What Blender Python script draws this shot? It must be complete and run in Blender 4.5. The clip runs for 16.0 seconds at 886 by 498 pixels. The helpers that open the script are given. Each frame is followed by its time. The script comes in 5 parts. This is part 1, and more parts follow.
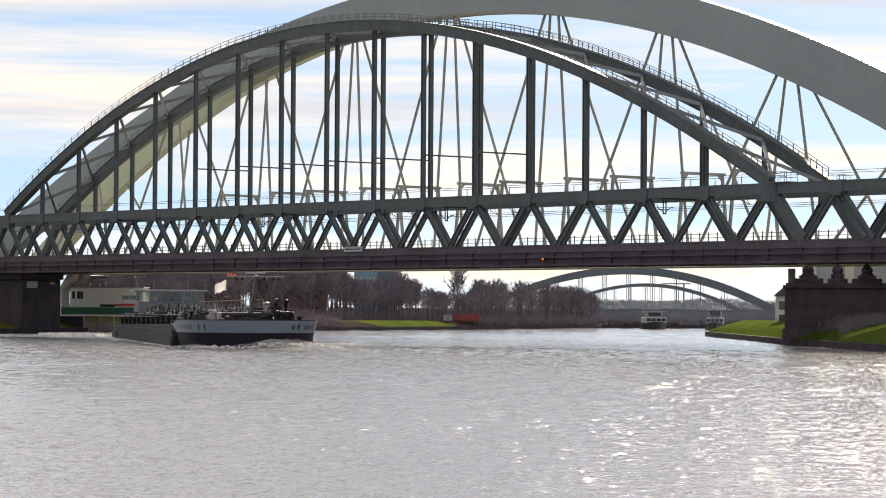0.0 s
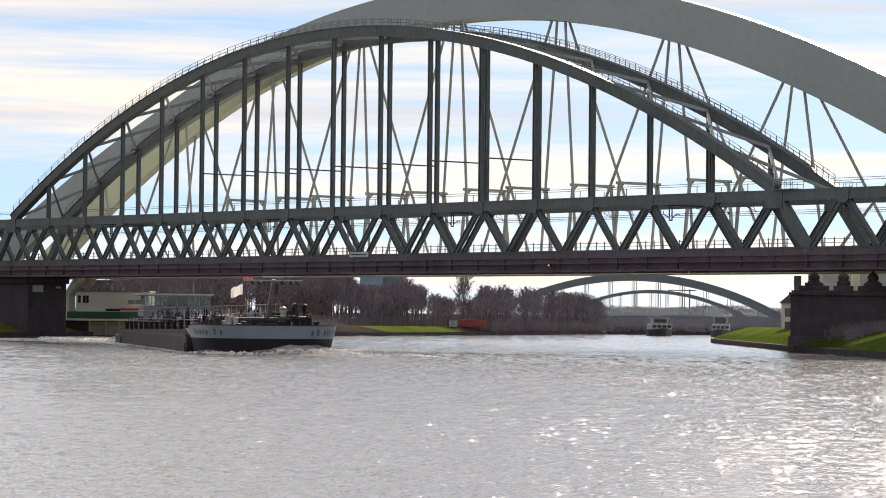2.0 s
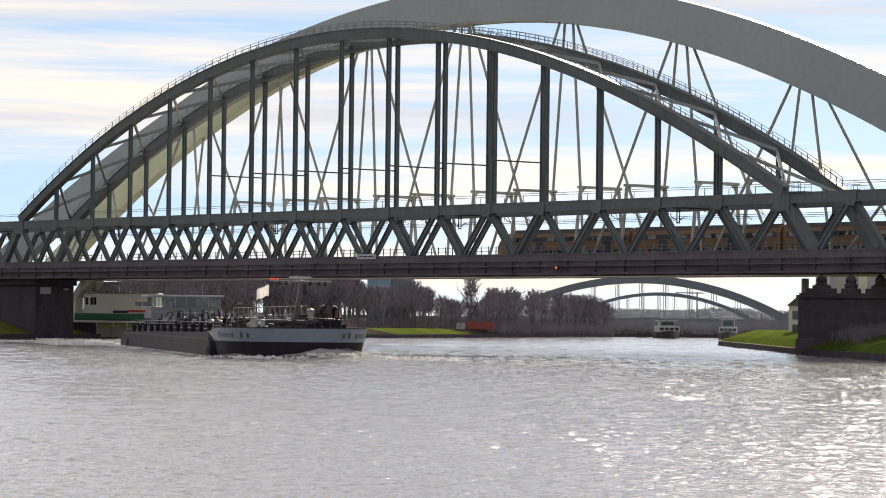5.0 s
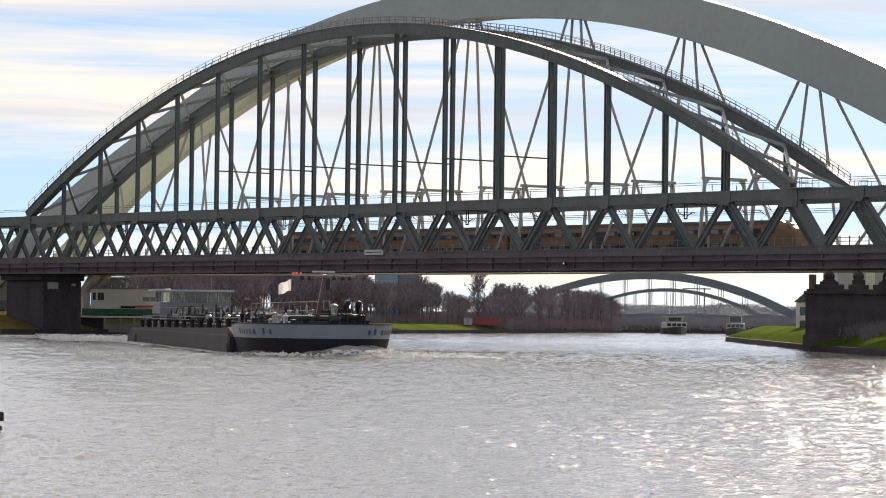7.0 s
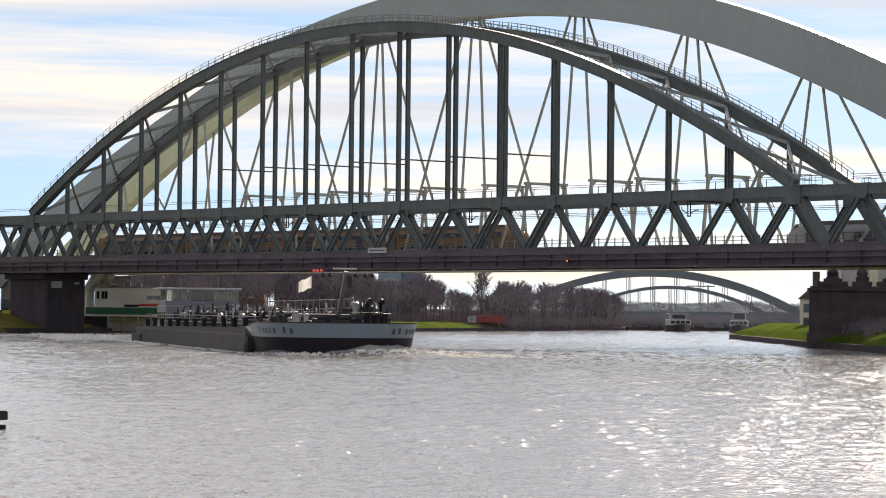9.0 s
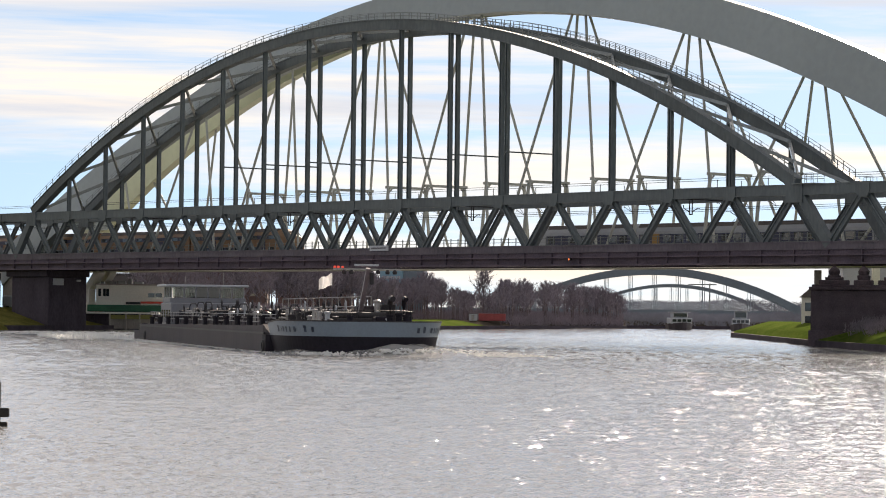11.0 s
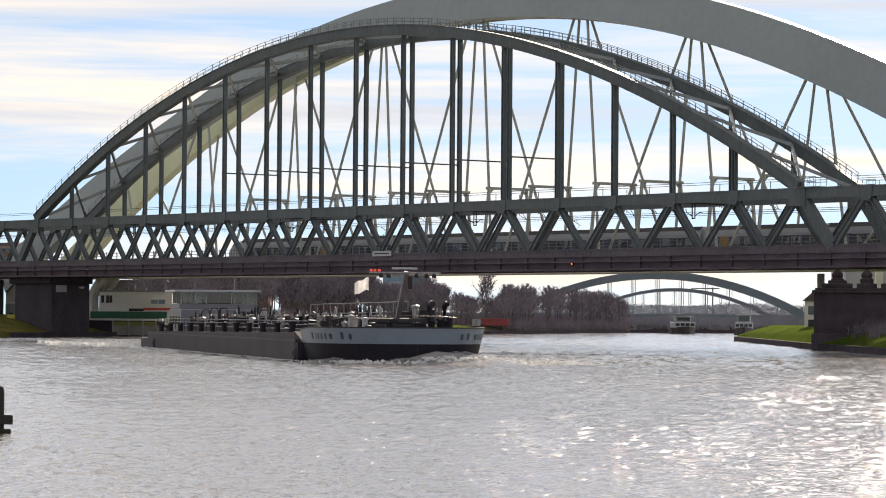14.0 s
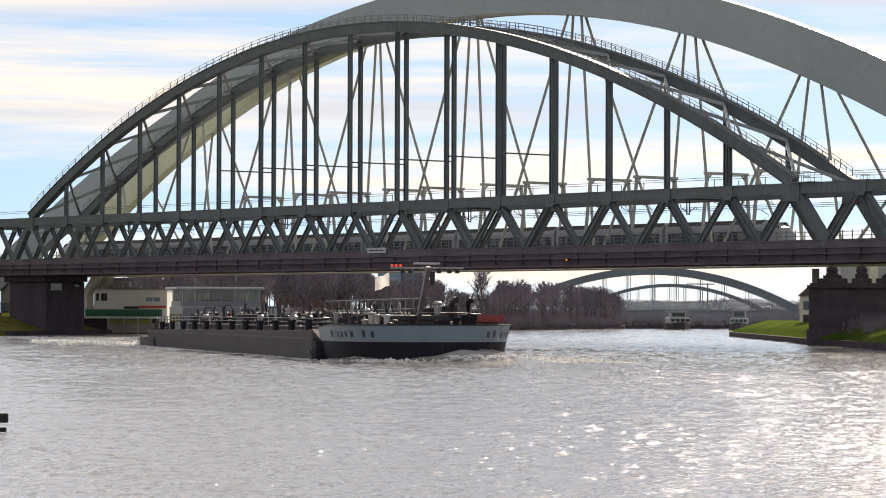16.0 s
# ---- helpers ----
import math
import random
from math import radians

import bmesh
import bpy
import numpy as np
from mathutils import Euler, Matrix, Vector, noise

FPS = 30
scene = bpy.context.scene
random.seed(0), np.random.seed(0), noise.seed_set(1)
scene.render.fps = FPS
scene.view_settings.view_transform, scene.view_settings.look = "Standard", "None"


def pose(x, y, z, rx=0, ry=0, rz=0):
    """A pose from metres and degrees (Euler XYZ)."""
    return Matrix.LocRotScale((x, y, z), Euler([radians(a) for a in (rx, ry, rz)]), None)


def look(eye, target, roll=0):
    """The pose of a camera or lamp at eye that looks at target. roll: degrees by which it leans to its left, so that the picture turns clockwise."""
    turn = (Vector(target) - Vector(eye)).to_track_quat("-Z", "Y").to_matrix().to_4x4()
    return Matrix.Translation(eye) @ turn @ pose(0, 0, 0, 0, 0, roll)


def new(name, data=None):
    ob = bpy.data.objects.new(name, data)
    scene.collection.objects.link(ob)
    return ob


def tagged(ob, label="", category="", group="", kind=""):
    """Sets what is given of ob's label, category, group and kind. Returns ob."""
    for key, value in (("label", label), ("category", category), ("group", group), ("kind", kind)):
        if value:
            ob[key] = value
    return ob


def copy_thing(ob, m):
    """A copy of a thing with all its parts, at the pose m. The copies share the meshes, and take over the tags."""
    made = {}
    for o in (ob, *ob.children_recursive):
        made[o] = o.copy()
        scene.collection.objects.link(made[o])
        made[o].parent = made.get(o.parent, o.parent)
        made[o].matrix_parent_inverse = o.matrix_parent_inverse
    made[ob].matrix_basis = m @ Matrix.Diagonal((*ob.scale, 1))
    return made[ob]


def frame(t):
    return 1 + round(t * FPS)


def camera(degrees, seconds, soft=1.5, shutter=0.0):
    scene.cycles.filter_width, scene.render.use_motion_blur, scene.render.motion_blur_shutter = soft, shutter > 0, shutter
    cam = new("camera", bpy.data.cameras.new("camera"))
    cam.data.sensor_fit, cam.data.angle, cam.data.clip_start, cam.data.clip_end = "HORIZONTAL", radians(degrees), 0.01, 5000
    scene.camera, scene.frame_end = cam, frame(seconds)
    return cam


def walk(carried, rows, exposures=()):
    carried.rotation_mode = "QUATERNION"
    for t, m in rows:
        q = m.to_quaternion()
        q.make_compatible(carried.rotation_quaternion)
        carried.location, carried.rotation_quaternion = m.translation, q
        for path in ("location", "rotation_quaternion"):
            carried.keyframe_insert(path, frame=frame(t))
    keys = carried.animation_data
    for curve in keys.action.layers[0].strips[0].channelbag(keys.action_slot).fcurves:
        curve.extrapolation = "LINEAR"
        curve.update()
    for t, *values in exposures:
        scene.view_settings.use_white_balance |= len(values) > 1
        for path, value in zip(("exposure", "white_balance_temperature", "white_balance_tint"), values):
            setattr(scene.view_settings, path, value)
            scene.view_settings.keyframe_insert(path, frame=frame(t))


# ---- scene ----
EYE = (0.0, 0.0, 3.61)
cam = camera(17.06, 16.0, soft=1.0)
PATH = [  # seconds, azimuth, pitch, roll in degrees
    (0.0, 0.1154, 1.2190, 0.338),
    (0.5, 0.1056, 1.2430, 0.309),
    (1.0, 0.0839, 1.2887, 0.439),
    (1.5, 0.0445, 1.3214, 0.521),
    (2.0, -0.0000, 1.3286, 0.574),
    (2.5, -0.0376, 1.3340, 0.552),
    (3.0, -0.0665, 1.3574, 0.520),
    (3.5, -0.0889, 1.3700, 0.526),
    (4.0, -0.0885, 1.3937, 0.561),
    (6.5, -0.2377, 1.3021, 0.746),
    (7.0, -0.2879, 1.2848, 0.704),
    (7.5, -0.3119, 1.2702, 0.747),
    (8.0, -0.3194, 1.2620, 0.668),
    (8.5, -0.3341, 1.2478, 0.637),
    (9.0, -0.3556, 1.2441, 0.574),
    (11.5, -0.3911, 1.1994, 0.677),
    (12.0, -0.3887, 1.2019, 0.512),
    (12.5, -0.4052, 1.2218, 0.433),
    (13.0, -0.4231, 1.2591, 0.356),
    (13.5, -0.4334, 1.2934, 0.333),
    (14.0, -0.4427, 1.3031, 0.408),
    (14.5, -0.4399, 1.3111, 0.465),
    (15.0, -0.4176, 1.2942, 0.332),
    (15.5, -0.3790, 1.2621, 0.222),
    (16.0, -0.3420, 1.2373, 0.178),
]
BARGE_PATH = [
    (0, -35.89, 387.07, 9.94),
    (2, -35.28, 378.43, 10.51),
    (4, -34.56, 369.78, 11.06),
    (6, -33.75, 361.15, 11.62),
    (8, -32.84, 352.50, 12.16),
    (10, -31.83, 343.86, 12.70),
    (12, -30.72, 335.22, 13.23),
    (14, -29.52, 326.57, 13.76),
    (16, -28.21, 317.93, 14.28),
]


def aim(az, pitch, lean):
    a, p = radians(az), radians(pitch)
    way = Vector((math.sin(a) * math.cos(p), math.cos(a) * math.cos(p), math.sin(p)))
    return look(EYE, Vector(EYE) + way * 100, lean)


walk(cam, [(t, aim(a, p, r)) for t, a, p, r in PATH], exposures=[(0, 1.12, 7500, 16), (16, 1.12, 7500, 16)])

# ---- sky and sun ----
SUN_AZ, SUN_EL = 12.2, 25.0
world = bpy.data.worlds.new("sky")
scene.world = world
world.use_nodes = True
wn, wl = world.node_tree.nodes, world.node_tree.links
wn.clear()
sky = wn.new("ShaderNodeTexSky")
sky.sky_type, sky.sun_disc = "NISHITA", False
sky.sun_elevation, sky.sun_rotation = radians(SUN_EL), radians(SUN_AZ)
sky.air_density, sky.dust_density, sky.ozone_density = 1.0, 0.07, 1.7
coord = wn.new("ShaderNodeTexCoord")
lift = wn.new("ShaderNodeVectorMath")
lift.operation = "ADD"
lift.inputs[1].default_value = (0.0, 0.0, 0.16)
wl.new(coord.outputs["Generated"], lift.inputs[0])
wl.new(lift.outputs["Vector"], sky.inputs["Vector"])
deep = wn.new("ShaderNodeMixRGB")
deep.blend_type = "MULTIPLY"
deep.inputs["Fac"].default_value, deep.inputs["Color2"].default_value = 1.0, (0.85, 0.90, 0.93, 1)
wl.new(sky.outputs["Color"], deep.inputs["Color1"])


def cloud_layer(below, size, shift, detail, low, high, colour):
    """Long flat streaks of cloud laid over the colour below."""
    stretch, cloud, ramp, blend = (wn.new("ShaderNode" + k) for k in ("Mapping", "TexNoise", "ValToRGB", "MixRGB"))
    stretch.inputs["Scale"].default_value, stretch.inputs["Location"].default_value = size, shift
    wl.new(coord.outputs["Generated"], stretch.inputs["Vector"])
    cloud.inputs["Scale"].default_value, cloud.inputs["Detail"].default_value = 1.0, detail
    cloud.inputs["Roughness"].default_value = 0.6
    cloud.inputs["Distortion"].default_value = 0.25
    wl.new(stretch.outputs["Vector"], cloud.inputs["Vector"])
    ramp.color_ramp.elements[0].position, ramp.color_ramp.elements[1].position = low, high
    wl.new(cloud.outputs["Fac"], ramp.inputs["Fac"])
    blend.inputs["Color2"].default_value = (*colour, 1)
    wl.new(ramp.outputs["Color"], blend.inputs["Fac"])
    wl.new(below.outputs["Color"], blend.inputs["Color1"])
    return blend


blend = cloud_layer(deep, (2.3, 2.3, 44.0), (3.1, 0.7, 1.9), 9, 0.445, 0.61, (7.4, 7.2, 6.65))
blend = cloud_layer(blend, (3.2, 3.2, 60.0), (8.3, 2.2, 5.6), 9, 0.53, 0.70, (4.8, 5.5, 6.5))
back = wn.new("ShaderNodeBackground")
back.inputs["Strength"].default_value = 0.068
wl.new(blend.outputs["Color"], back.inputs["Color"])
wl.new(back.outputs["Background"], wn.new("ShaderNodeOutputWorld").inputs["Surface"])

sun = new("sun", bpy.data.lights.new("sun", "SUN"))
sun.data.energy, sun.data.angle, sun.data.color = 3.5, radians(0.6), (1.0, 0.94, 0.84)
sa, se = radians(SUN_AZ), radians(SUN_EL)
sun_way = Vector((math.sin(sa) * math.cos(se), math.cos(sa) * math.cos(se), math.sin(se)))
sun.matrix_world = look(sun_way * 300, (0, 0, 0))


# ---- materials ----
def mat(name, base, rough=0.6, metal=0.0, vary=0.25, scale=1.0, fine=12.0, bump=0.15, second=None, streak=1.0, spec=0.5):
    m = bpy.data.materials.new(name)
    m.use_nodes = True
    n, l = m.node_tree.nodes, m.node_tree.links
    b = n["Principled BSDF"]
    tc, mp = n.new("ShaderNodeTexCoord"), n.new("ShaderNodeMapping")
    mp.inputs["Scale"].default_value = (1, 1, streak)
    l.new(tc.outputs["Object"], mp.inputs["Vector"])
    n1, n2 = n.new("ShaderNodeTexNoise"), n.new("ShaderNodeTexNoise")
    for node, s, d in ((n1, scale, 4), (n2, fine, 5)):
        node.inputs["Scale"].default_value, node.inputs["Detail"].default_value = s, d
        l.new(mp.outputs["Vector"], node.inputs["Vector"])
    info = n.new("ShaderNodeObjectInfo")
    add = n.new("ShaderNodeMath")
    add.operation = "MULTIPLY_ADD"
    add.inputs[1].default_value = 0.5
    l.new(n2.outputs["Fac"], add.inputs[0])
    half = n.new("ShaderNodeMath")
    half.operation = "MULTIPLY"
    half.inputs[1].default_value = 0.5
    l.new(n1.outputs["Fac"], half.inputs[0])
    l.new(half.outputs[0], add.inputs[2])
    rnd = n.new("ShaderNodeMath")
    rnd.operation = "MULTIPLY_ADD"
    rnd.inputs[1].default_value, rnd.inputs[2].default_value = 0.12, -0.06
    l.new(info.outputs["Random"], rnd.inputs[0])
    tot = n.new("ShaderNodeMath")
    l.new(add.outputs[0], tot.inputs[0])
    l.new(rnd.outputs[0], tot.inputs[1])
    cr = n.new("ShaderNodeValToRGB")
    c1 = Vector(base)
    c2 = Vector(second) if second else c1 * (1 + vary)
    c0 = c1 * (1 - vary)
    cr.color_ramp.elements[0].position, cr.color_ramp.elements[1].position = 0.33, 0.67
    cr.color_ramp.elements[0].color, cr.color_ramp.elements[1].color = (*c0, 1), (*c2, 1)
    l.new(tot.outputs[0], cr.inputs["Fac"])
    l.new(cr.outputs["Color"], b.inputs["Base Color"])
    b.inputs["Roughness"].default_value, b.inputs["Metallic"].default_value = rough, metal
    b.inputs["Specular IOR Level"].default_value = spec
    if bump:
        bp = n.new("ShaderNodeBump")
        bp.inputs["Strength"].default_value, bp.inputs["Distance"].default_value = bump, 0.05
        l.new(n2.outputs["Fac"], bp.inputs["Height"])
        l.new(bp.outputs["Normal"], b.inputs["Normal"])
    return m


def glow(name, col, strength):
    m = bpy.data.materials.new(name)
    m.use_nodes = True
    b = m.node_tree.nodes["Principled BSDF"]
    b.inputs["Base Color"].default_value = (*col, 1)
    b.inputs["Emission Color"].default_value = (*col, 1)
    b.inputs["Emission Strength"].default_value = strength
    return m


def glass(name, col, rough=0.05, clear=0.0):
    m = bpy.data.materials.new(name)
    m.use_nodes = True
    b = m.node_tree.nodes["Principled BSDF"]
    b.inputs["Base Color"].default_value = (*col, 1)
    b.inputs["Roughness"].default_value, b.inputs["IOR"].default_value = rough, 1.5
    b.inputs["Specular IOR Level"].default_value = 0.8
    b.inputs["Transmission Weight"].default_value = clear
    return m


STEEL = mat("grey_green_steel_paint", (0.105, 0.125, 0.133), 0.55, 0.0, 0.25, 0.25, 3.0, 0.1, streak=0.3, spec=0.35)
STEEL_LOW = mat("dark_deck_steel", (0.108, 0.094, 0.11), 0.65, 0.0, 0.35, 0.3, 4.0, 0.15, streak=0.4, spec=0.2)
RUST = mat("brown_red_girder_paint", (0.12, 0.095, 0.118), 0.7, 0.0, 0.4, 0.3, 4.0, 0.15, spec=0.15)
# paler than the arch steel: sunlight on the braces is part of the colour
BRACE = mat("sunlit_bracing_paint", (0.23, 0.25, 0.25), 0.2, 0.0, 0.2, 0.4, 4.0, 0.08, spec=0.8)
RAILING = mat("galvanised_rail", (0.2, 0.22, 0.22), 0.5, 0.3, 0.2, 2.0, 20.0, 0.0)
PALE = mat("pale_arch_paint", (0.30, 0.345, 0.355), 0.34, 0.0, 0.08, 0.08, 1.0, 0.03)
# far arch: same paint, its warm bounced light put into the base colour
PALE_BOUNCE = mat("arch_paint_with_bounce_light", (0.56, 0.585, 0.43), 0.4, 0.0, 0.08, 0.08, 1.0, 0.03)
PALE_HANGER = mat("pale_hanger_paint", (0.38, 0.39, 0.36), 0.5, 0.0, 0.12, 0.3, 4.0, 0.05)
CONCRETE = mat("concrete", (0.30, 0.28, 0.26), 0.85, 0.0, 0.3, 0.4, 5.0, 0.3, streak=0.4)
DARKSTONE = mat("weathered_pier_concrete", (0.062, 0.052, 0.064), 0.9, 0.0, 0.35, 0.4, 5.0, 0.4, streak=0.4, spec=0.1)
STONE = mat("brown_sandstone", (0.12, 0.097, 0.112), 0.9, 0.0, 0.35, 0.7, 6.0, 0.4, spec=0.1)
BLACK = mat("black_hull_paint", (0.014, 0.012, 0.018), 0.6, 0.0, 0.4, 0.4, 5.0, 0.1, spec=0.15)
HULLGREY = mat("grey_hull_paint", (0.045, 0.037, 0.043), 0.6, 0.0, 0.4, 0.25, 3.0, 0.15, streak=0.3, spec=0.25)
WHITE = mat("off_white_paint", (0.38, 0.40, 0.43), 0.4, 0.0, 0.1, 0.6, 6.0, 0.05)
BLUEWHITE = mat("pale_blue_band_paint", (0.145, 0.19, 0.235), 0.4, 0.0, 0.1, 0.5, 5.0, 0.05)
DARK = mat("dark_fittings", (0.03, 0.028, 0.031), 0.5, 0.0, 0.4, 2.0, 12.0, 0.1, spec=0.3)
PIPE = mat("worn_pipe_steel", (0.30, 0.29, 0.28), 0.4, 0.6, 0.35, 1.5, 10.0, 0.1)
DECKRED = mat("deck_brown_paint", (0.14, 0.08, 0.07), 0.7, 0.0, 0.35, 0.5, 6.0, 0.1)
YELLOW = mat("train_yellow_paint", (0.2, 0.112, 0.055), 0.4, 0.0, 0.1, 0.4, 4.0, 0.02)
NAVY = mat("train_navy_paint", (0.03, 0.036, 0.075), 0.4, 0.0, 0.15, 0.4, 4.0, 0.02)
TRAINGREY = mat("train_roof_grey", (0.10, 0.09, 0.09), 0.6, 0.0, 0.25, 0.5, 4.0, 0.05)
TRAINWHITE = mat("train_white_paint", (0.29, 0.31, 0.345), 0.4, 0.0, 0.08, 0.4, 4.0, 0.02)
WINDOW = glass("dark_window_glass", (0.02, 0.025, 0.03))
RED = mat("red_paint", (0.55, 0.05, 0.03), 0.5, 0.0, 0.15, 1.0, 8.0, 0.05)
GREEN = mat("green_paint", (0.02, 0.13, 0.07), 0.5, 0.0, 0.2, 0.5, 5.0, 0.05)
BRICK = mat("brown_brick", (0.14, 0.09, 0.08), 0.9, 0.0, 0.3, 0.4, 9.0, 0.2)
CREAM = mat("cream_cladding", (0.74, 0.73, 0.69), 0.7, 0.0, 0.12, 0.3, 4.0, 0.05)
BLUECLAD = mat("blue_cladding", (0.16, 0.30, 0.38), 0.35, 0.0, 0.15, 0.2, 4.0, 0.05)
BARK = mat("winter_bark", (0.17, 0.14, 0.14), 0.95, 0.0, 0.4, 0.5, 5.0, 0.2, spec=0.0)
# lightened towards purple, so the colour carries the haze over the bank
TWIG = mat("hazed_winter_twigs", (0.24, 0.218, 0.252), 0.95, 0.0, 0.4, 0.15, 2.0, 0.0, spec=0.0)
# twigs far off, with the blue-grey of the haze mixed into their colour
FARTWIG = mat("hazed_winter_thicket", (0.215, 0.218, 0.25), 0.95, 0.0, 0.3, 0.05, 0.6, 0.0, spec=0.0)
# scrub colour is raised and purpled for haze too
HEDGE = mat("hazed_reddish_scrub", (0.21, 0.182, 0.208), 0.95, 0.0, 0.4, 0.3, 3.0, 0.0, spec=0.0)
WOOD = mat("tarred_timber", (0.02, 0.018, 0.016), 0.8, 0.0, 0.4, 3.0, 20.0, 0.3)
FLAG = mat("white_flag_cloth", (0.78, 0.77, 0.76), 0.9, 0.0, 0.05, 2.0, 20.0, 0.05)
FOAM = mat("white_foam", (0.9, 0.9, 0.89), 0.85, 0.0, 0.15, 2.0, 12.0, 0.5)
fn_, fl_ = FOAM.node_tree.nodes, FOAM.node_tree.links
see, both = fn_.new("ShaderNodeBsdfTranslucent"), fn_.new("ShaderNodeMixShader")
see.inputs["Color"].default_value = (0.93, 0.93, 0.92, 1)
both.inputs["Fac"].default_value = 0.6
fl_.new(fn_["Principled BSDF"].outputs["BSDF"], both.inputs[1])
fl_.new(see.outputs["BSDF"], both.inputs[2])
fl_.new(both.outputs["Shader"], fn_["Material Output"].inputs["Surface"])
ORANGELAMP = glow("orange_signal_lamp", (1.0, 0.22, 0.06), 0.7)


def water_material():
    m = bpy.data.materials.new("river_water")
    m.use_nodes = True
    n, l = m.node_tree.nodes, m.node_tree.links
    b = n["Principled BSDF"]
    b.inputs["Base Color"].default_value = (0.305, 0.3, 0.292, 1)
    b.inputs["Roughness"].default_value = 0.055
    b.inputs["IOR"].default_value = 1.33
    tc = n.new("ShaderNodeTexCoord")
    last = None
    for sx, sy, strength, dist, detail in ((3.0, 1.5, 0.12, 0.12, 3), (11.0, 5.0, 0.84, 0.048, 2)):
        mp, no, bp = n.new("ShaderNodeMapping"), n.new("ShaderNodeTexNoise"), n.new("ShaderNodeBump")
        mp.inputs["Scale"].default_value = (sx, sy, 1)
        mp.inputs["Rotation"].default_value = (0, 0, 0.35)
        no.inputs["Scale"].default_value, no.inputs["Detail"].default_value = 1.0, detail
        bp.inputs["Strength"].default_value, bp.inputs["Distance"].default_value = strength, dist
        l.new(tc.outputs["Object"], mp.inputs["Vector"])
        l.new(mp.outputs["Vector"], no.inputs["Vector"])
        l.new(no.outputs["Fac"], bp.inputs["Height"])
        if last:
            l.new(last.outputs["Normal"], bp.inputs["Normal"])
        last = bp
    l.new(last.outputs["Normal"], b.inputs["Normal"])
    return m


def ground_material():
    m = mat("grass_and_soil", (0.06, 0.115, 0.018), 0.95, 0.0, 0.3, 0.12, 2.5, 0.6, second=(0.115, 0.145, 0.035), spec=0.0)
    return m


# ---- building helpers ----
def part(name, bm, material, parent=None, label="", smooth=False):
    me = bpy.data.meshes.new(name)
    bm.to_mesh(me)
    bm.free()
    me.materials.append(material)
    if smooth:
        for poly in me.polygons:
            poly.use_smooth = True
    ob = new(name, me)
    ob.parent = parent
    if label:
        tagged(ob, label)
    return ob


def same(name, me, parent, m=None):
    ob = new(name, me)
    ob.parent = parent
    if m is not None:
        ob.matrix_basis = m
    return ob


def thing(name, label, category, m=None, group="", kind=""):
    ob = tagged(new(name), label, category, group, kind)
    if m is not None:
        ob.matrix_world = m
    return ob


def box(bm, x0, x1, y0, y1, z0, z1, bevel=0.0):
    vs = [bm.verts.new(c) for c in ((x0, y0, z0), (x1, y0, z0), (x1, y1, z0), (x0, y1, z0), (x0, y0, z1), (x1, y0, z1), (x1, y1, z1), (x0, y1, z1))]
    fs = [bm.faces.new([vs[i] for i in q]) for q in ((3, 2, 1, 0), (4, 5, 6, 7), (0, 1, 5, 4), (1, 2, 6, 5), (2, 3, 7, 6), (3, 0, 4, 7))]
    if bevel:
        es = list({e for f in fs for e in f.edges})
        bmesh.ops.bevel(bm, geom=es, offset=bevel, segments=1, affect="EDGES", profile=0.5)
    return bm


def boxes(*rows, bevel=0.0):
    bm = bmesh.new()
    for r in rows:
        box(bm, *r, bevel=bevel)
    return bm


def beam(bm, a, b, w, h, up=(0, 0, 1)):
    """A box from a to b: w across, h along up."""
    a, b = Vector(a), Vector(b)
    d = (b - a).normalized()
    side = d.cross(Vector(up))
    if side.length < 1e-4:
        side = d.cross(Vector((0, 1, 0)))
    side.normalize()
    u = side.cross(d).normalized()
    s, u = side * w / 2, u * h / 2
    vs = [bm.verts.new(p + o) for p in (a, b) for o in (-s - u, s - u, s + u, -s + u)]
    for q in ((3, 2, 1, 0), (4, 5, 6, 7), (0, 1, 5, 4), (1, 2, 6, 5), (2, 3, 7, 6), (3, 0, 4, 7)):
        bm.faces.new([vs[i] for i in q])
    return bm


def h_beam(bm, a, b, w, h, side, t=0.12):
    """An H section from a to b in one piece: two flanges of width w, h apart along the direction side, and a web between them."""
    a, b, s = Vector(a), Vector(b), Vector(side).normalized()
    d = (b - a).normalized()
    c = d.cross(s).normalized()
    s = c.cross(d).normalized()
    x, y, k = h / 2, w / 2, t / 2
    rows = ((-x, -y), (-x + t, -y), (-x + t, -k), (x - t, -k), (x - t, -y), (x, -y), (x, y), (x - t, y), (x - t, k), (-x + t, k), (-x + t, y), (-x, y))
    sec = [s * p + c * q for p, q in rows]
    return sweep(bm, [a, b], [sec, sec])


def tube(bm, pts, r, n=6):
    pts = [Vector(p) for p in pts]
    rings = []
    for i, p in enumerate(pts):
        d = (pts[min(i + 1, len(pts) - 1)] - pts[max(i - 1, 0)]).normalized()
        s = d.cross(Vector((0, 0, 1)))
        if s.length < 1e-3:
            s = d.cross(Vector((1, 0, 0)))
        s.normalize()
        u = s.cross(d)
        rings.append([bm.verts.new(p + r * (math.cos(k * math.tau / n) * s + math.sin(k * math.tau / n) * u)) for k in range(n)])
    for r0, r1 in zip(rings, rings[1:]):
        for k in range(n):
            bm.faces.new((r0[k], r0[(k + 1) % n], r1[(k + 1) % n], r1[k]))
    bm.faces.new(rings[0][::-1])
    bm.faces.new(rings[-1])
    return bm


